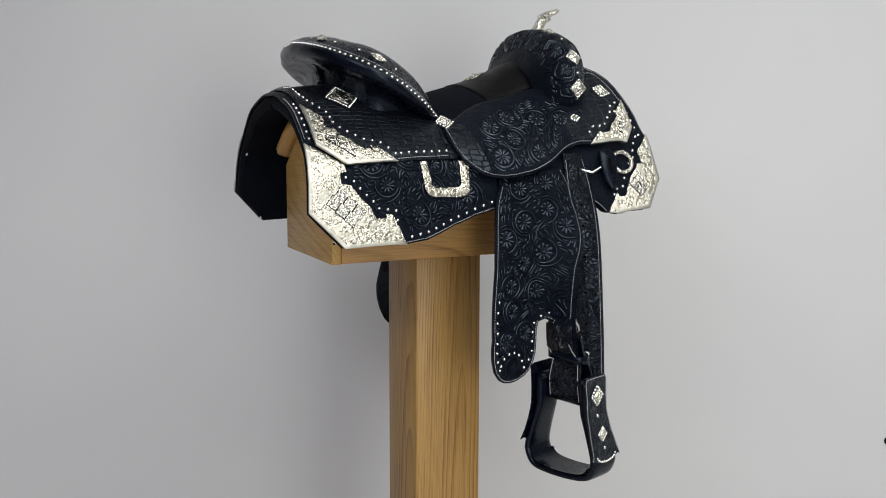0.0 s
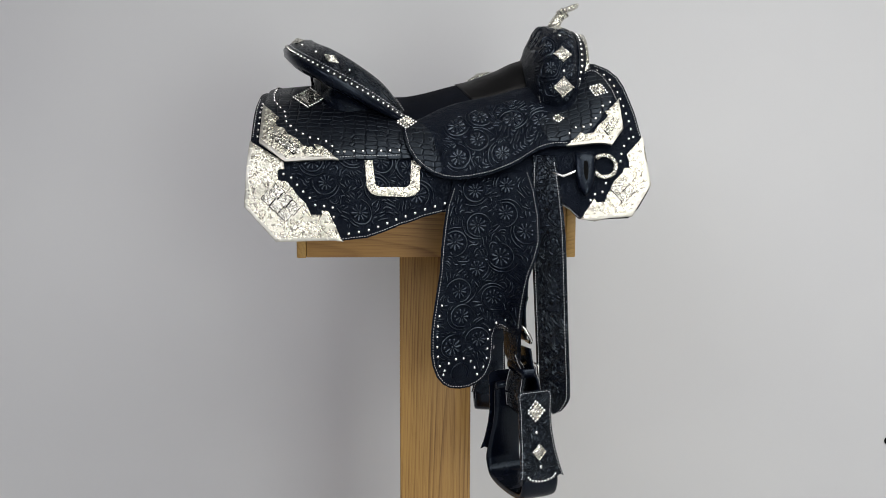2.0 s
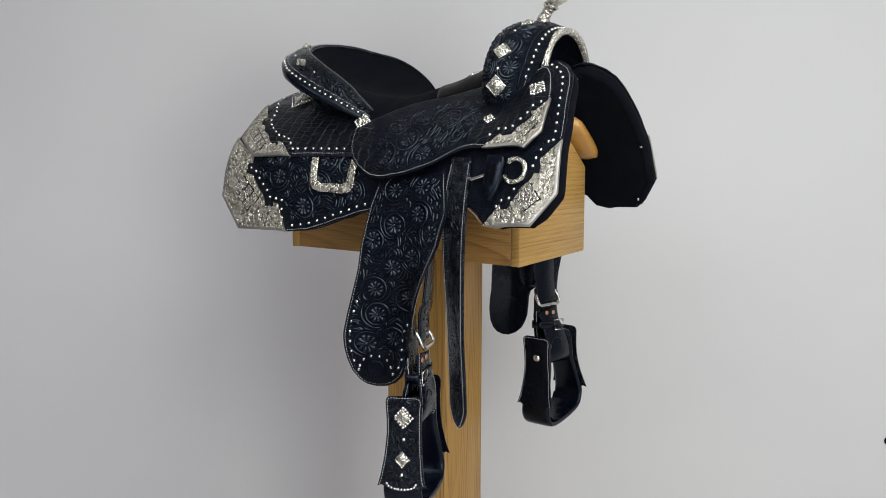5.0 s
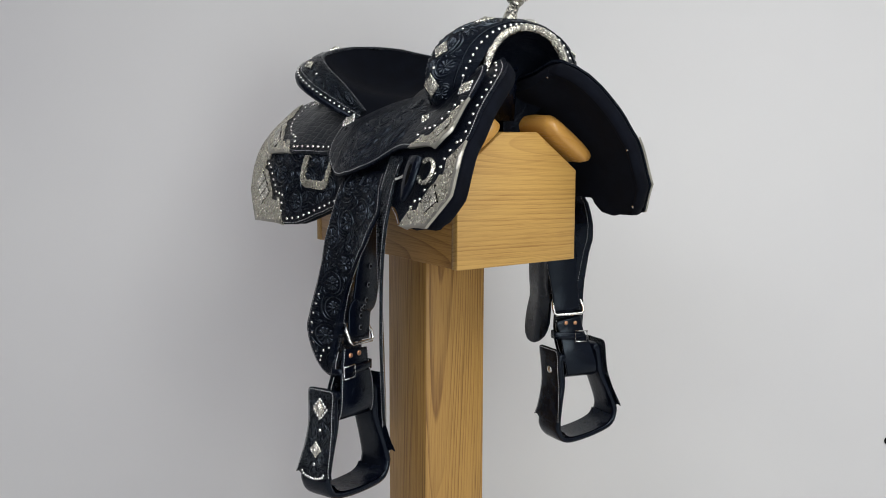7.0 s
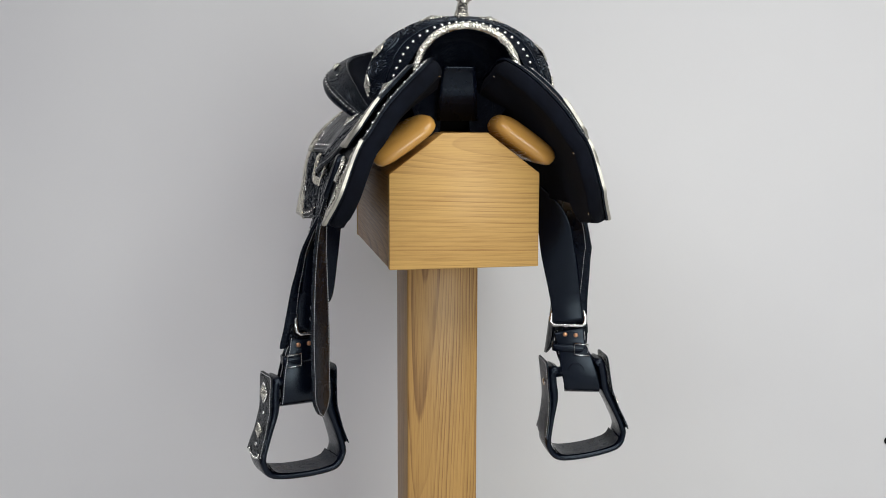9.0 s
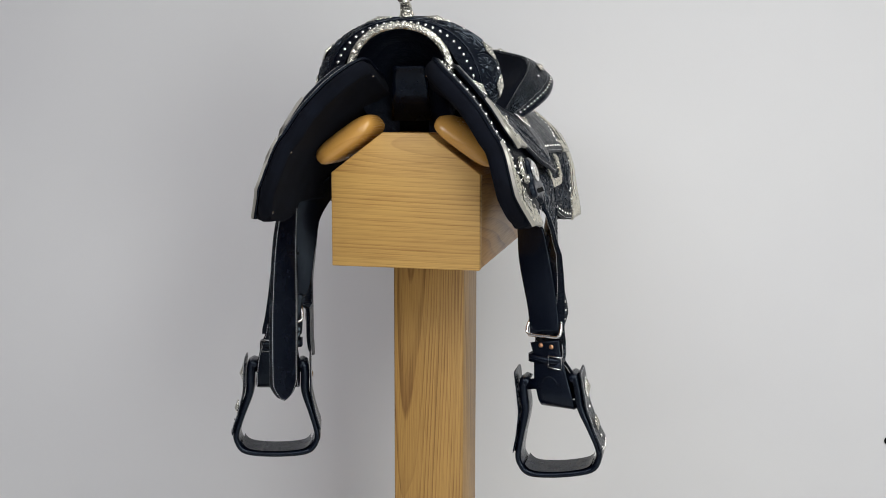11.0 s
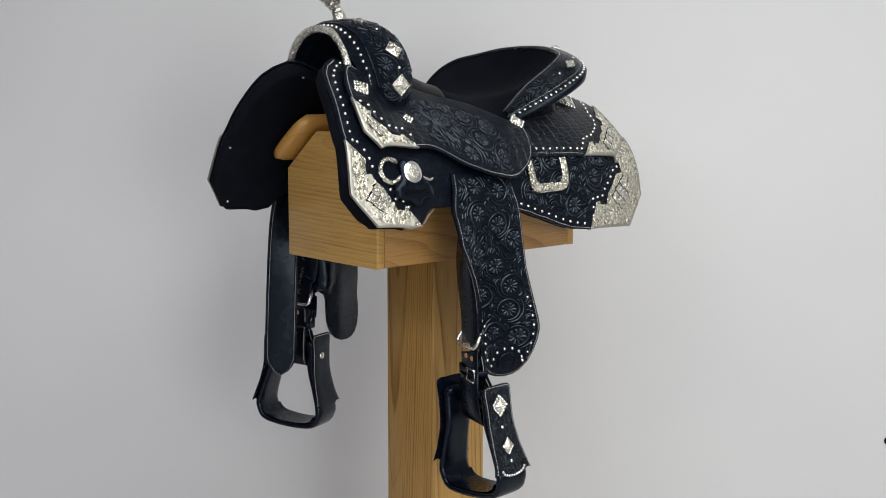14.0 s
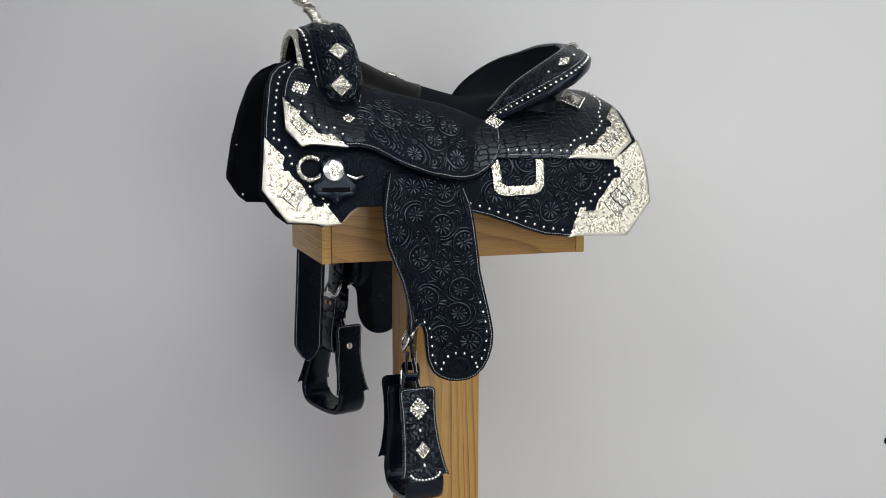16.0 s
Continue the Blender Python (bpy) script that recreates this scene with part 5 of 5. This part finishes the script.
def build_fork(saddle):
    n = 26
    ao, ai = catmull(ARCH_OUT, n), catmull(ARCH_IN, n)
    ao = [(-y, z) for y, z in ao] + [(y, z) for y, z in reversed(ao[:-1])]
    ai = [(-y, z) for y, z in ai] + [(y, z) for y, z in reversed(ai[:-1])]
    N = len(ao)

    def surf(phi, psi, h=0.0):
        """phi along the arch 0..1, psi from the front edge to the rear."""
        f = phi * (N - 1)
        i = min(int(f), N - 2)
        w = f - i
        o = np.array(ao[i]) * (1 - w) + np.array(ao[i + 1]) * w
        q = np.array(ai[i]) * (1 - w) + np.array(ai[i + 1]) * w
        low = min(phi, 1 - phi) * (N - 1) / 2
        wid = float(np.interp(low, [0, 1, 2.5, 5, 8], [0.05, 0.45, 0.75, 0.95, 1.0]))
        r = float(np.interp(psi, [0, 0.06, 0.15, 0.3, 0.45, 0.6, 0.75, 0.88, 1.0], [0.12, 0.26, 0.50, 0.82, 0.98, 1.0, 0.9, 0.6, 0.1]))
        x = 0.243 + wid * (0.063 - 0.127 * psi)
        r = r * wid + (1 - wid) * 0.99
        p = q * (1 - r) + o * r
        drop = max(0.0, psi - 0.72) * 0.19 * wid
        return Vector((x, YC + p[0], p[1] - drop))

    def full(phi, psi, h=0.0):
        p = surf(phi, psi)
        a = surf(min(phi + .01, 1), psi) - surf(max(phi - .01, 0), psi)
        b = surf(phi, min(psi + .02, 1)) - surf(phi, max(psi - .02, 0))
        nn = a.cross(b).normalized()
        c = p - Vector((0.235, YC, 0.05))
        if nn.dot(c) < 0:
            nn = -nn
        return p + nn * h
    P = np.linspace(0, 1, 57)
    Q = np.linspace(0, 1, 17)
    fork = part("fork", loft([[surf(a, b) for b in Q] for a in P]), GROUND, saddle, "swelled fork covered in tooled black leather")
    tooling(fork, lambda u, v, h: full(u / 0.56, v / 0.155, h), [(.035, .034), (.525, .034), (.525, .138), (.035, .138)], 0.0, 24, 0.046, high=0.0019)
    part("studs", beads([q[:2] for q in on(full, even([(a, .10) for a in np.linspace(.14, .86, 30)], 0.0285), 0.0)], 0.0034), BRIGHT, fork, "row of domed silver studs", "stuff")
    part("welt", tube([full(a, .17, 0.0004) for a in np.linspace(.10, .90, 90)], 0.0019, 8), PLAIN, fork, "raised leather lip beside the studs")
    for sgn in (0, 1):
        for phi, psi, w, h in ((.135, .47, .042, .042), (.262, .47, .038, .040), (.415, .47, .028, .05)):
            a = phi if sgn == 0 else 1 - phi
            p = full(a, psi, 0.001)
            nn = full(a, psi, 0.01) - p
            concho("concho", fork, p - nn.normalized() * 0.002, nn, full(min(a + .02, 1), psi) - full(max(a - .02, 0), psi), w, h, False, "faceted silver diamond on the fork")
        for phi in (.2, .345):
            a = phi if sgn == 0 else 1 - phi
            p = full(a, .47, 0)
            part("studs", beads([(p, full(a, .47, .01) - p)], 0.0034), BRIGHT, fork, "silver stud", "stuff")
    # stitched leather welt round the base of the swell
    for flip in (False, True):
        path = [(a, .045) for a in np.linspace(.13, .0, 16)] + [(a, .93) for a in np.linspace(.0, .13, 16)]
        pts = [full(1 - a if flip else a, q, -0.0005) for a, q in path]
        part("welt", tube(pts, 0.0026, 8), PLAIN, fork, "rounded black leather welt")
        line = [full(1 - a if flip else a, q * 0.9 + 0.05, 0.0008) for a, q in path]
        ev = [Vector(p) for p in even(line, 0.0052)]
        mid = Vector((0.235, YC, 0.05))
        part("stitching", dashes([(p, (p - mid), ev[min(i + 1, len(ev) - 1)] - ev[max(i - 1, 0)]) for i, p in enumerate(ev)]), THREAD, fork, "white stitching", "stuff", False)
    # gullet: silver binding and dark lining
    band, inner = [], []
    for i in range(0, N):
        q, o = Vector((ai[i][0], ai[i][1])), Vector((ao[i][0], ao[i][1]))
        d = Vector((q.x, q.y - 0.06)).normalized()
        if q.y < 0.062:
            continue
        p0, p1 = q - d * 0.005, q + d * 0.0075
        band.append([Vector((.300, YC + p0.x, p0.y)), Vector((.309, YC + p0.x, p0.y)), Vector((.3115, YC + (p0.x + p1.x) / 2, (p0.y + p1.y) / 2)), Vector((.309, YC + p1.x, p1.y)), Vector((.300, YC + p1.x, p1.y))])
    part("gullet_binding", loft(band), ENGRAVED_FINE, fork, "engraved silver band round the gullet arch")
    for i in range(0, N):
        q = Vector((ai[i][0], ai[i][1]))
        inner.append([Vector((x, YC + q.x * f, q.y + dz)) for x, f, dz in ((.306, 1, 0), (.27, .97, -.003), (.235, .9, -.022), (.205, .75, -.06), (.195, .3, -.09))])
    part("gullet_lining", loft(inner), GROUND, fork, "dark leather gullet lining")
    # leather hanging down the throat of the gullet
    rows = [[Vector((x, YC + y, z)) for y in np.linspace(-w, w, 9)] for x, z, w in ((.238, .078, .031), (.234, .076, .032), (.228, .04, .035), (.215, -.02, .04))]
    part("gullet_strap", slab(rows, 0.005), PLAIN, fork, "dark leather hanging inside the gullet")
    # horn
    neck = catmull([(.249, .160), (.253, .175), (.260, .186), (.268, .194), (.274, .199)], 14)
    rad = [float(v) for v in np.interp(np.linspace(0, 1, 14), [0, .3, .7, 1], [.0165, .0115, .0098, .0125])]
    horn = part("horn", tube([(x, YC, z) for x, z in neck], rad, 18), ENGRAVED_FINE, saddle, "engraved silver saddle horn")
    cap = []
    axis = Vector((-0.36, 0, 0.93)).normalized()
    m = frame_at(Vector((.279, YC, .203)), axis, (1, 0, 0))
    for rr, h in ((0.001, -.004), (.012, -.0045), (.020, -.003), (.0242, .001), (.0245, .0045), (.021, .0068), (.012, .0062), (.001, .0058)):
        cap.append([m @ Vector((rr * math.cos(a), rr * 1.05 * math.sin(a), h)) for a in np.linspace(0, 2 * math.pi, 28, endpoint=False)])
    part("horn_cap", loft(cap, closed_v=True), ENGRAVED_FINE, horn, "round engraved silver horn cap")


def build_ground_seat(saddle):
    """Dark underside of the tree between the bars."""
    rows = []
    for x, z in ((-.24, -.042), (-.15, -.058), (0, -.060), (.10, -.052), (.17, -.030), (.195, .01), (.200, .06), (.202, .11)):
        rows.append([Vector((x, YC + y, z - 0.35 * max(0, abs(y) - 0.07))) for y in np.linspace(-.125, .125, 13)])
    part("tree_underside", slab(rows, 0.004), DARK, saddle, "dark underside of the saddle tree")


def build_billet(saddle):
    """Off billet hanging free on the right side."""
    d = tuple(Vector((0.78, -0.0, 0)) + Vector((0, -0.5, 0)))
    keys = [(Vector((.203, YC - .222, -.09)), (1, 0, 0), .044), (Vector((.205, YC - .247, -.16)), (1, -0.15, 0), .056), (Vector((.209, YC - .262, -.25)), tuple(Vector((0.9, -0.35, 0))), .066), (Vector((.216, YC - .266, -.40)), d, .069), (Vector((.222, YC - .266, -.52)), d, .069), (Vector((.224, YC - .265, -.590)), d, .068)]
    bm, rows = ribbon(keys, 0.0055, 44, 0.035)
    bl = part("off_billet", bm, TOOLED, saddle, "long pointed black off billet strap with stitched edges")
    off = Vector((0.5, 0.78, 0)).normalized() * 0.0028
    flesh, _ = ribbon([(p + off, w, wd - 0.0135) for p, w, wd in keys[1:]], 0.0012, 40, 0.03)
    part("billet_lining", flesh, PLAIN, bl, "smooth flesh side of the billet")
    out = Vector((0.5, -0.8, 0)).normalized()
    for k, kk in ((1, 2), (3, 2)):
        for face, sgn in ((0, 1), (1, -1)):
            idx = k if face == 0 else (8 if k == 1 else 6)
            ctr = 2 if face == 0 else 7
            pts = [r[idx] + (r[ctr] - r[idx]) * 0.10 for r in rows[2:]]
            ev = [Vector(p) for p in even(pts, 0.0052)]
            q = []
            for i, p in enumerate(ev):
                t = ev[min(i + 1, len(ev) - 1)] - ev[max(i - 1, 0)]
                nrm = (rows[20][ctr] - (rows[20][2] + rows[20][7]) / 2).normalized()
                q.append((p + nrm * 0.0002, nrm, t))
            part("stitching", dashes(q), THREAD, bl, "white stitching", "stuff", False)
    for i in range(12, 38, 4):
        for ctr in (2, 7):
            nrm = (rows[i][ctr] - (rows[i][2] + rows[i][7]) / 2).normalized()
            # no real opening: a black dot gives the hole's shade
            part("punched_hole", beads([(rows[i][ctr] + nrm * 0.0001, nrm)], 0.003, 0.12), DARK, bl, "black dot for the shade in a punched strap hole")


def build_saddle():
    saddle = tagged(new("western_saddle"), "black tooled leather western show saddle with silver mounts", "saddle")
    for side in (-1, 1):
        build_side(saddle, side)
    build_cantle(saddle)
    build_seat(saddle)
    build_fork(saddle)
    build_ground_seat(saddle)
    build_billet(saddle)
    return saddle


stand = build_stand()
saddle = build_saddle()


def motions():
    """The turntable's even turn, 11.63 degrees a second, carries stand and saddle."""
    rows = []
    for i in range(33):
        t = i * 0.5
        rows.append((t, pose(0, 0, EYE_H + ZB * K, 0, 0, -11.63 * (t - 2.2))))
    walk(stand, rows)
    walk(saddle, rows)


motions()
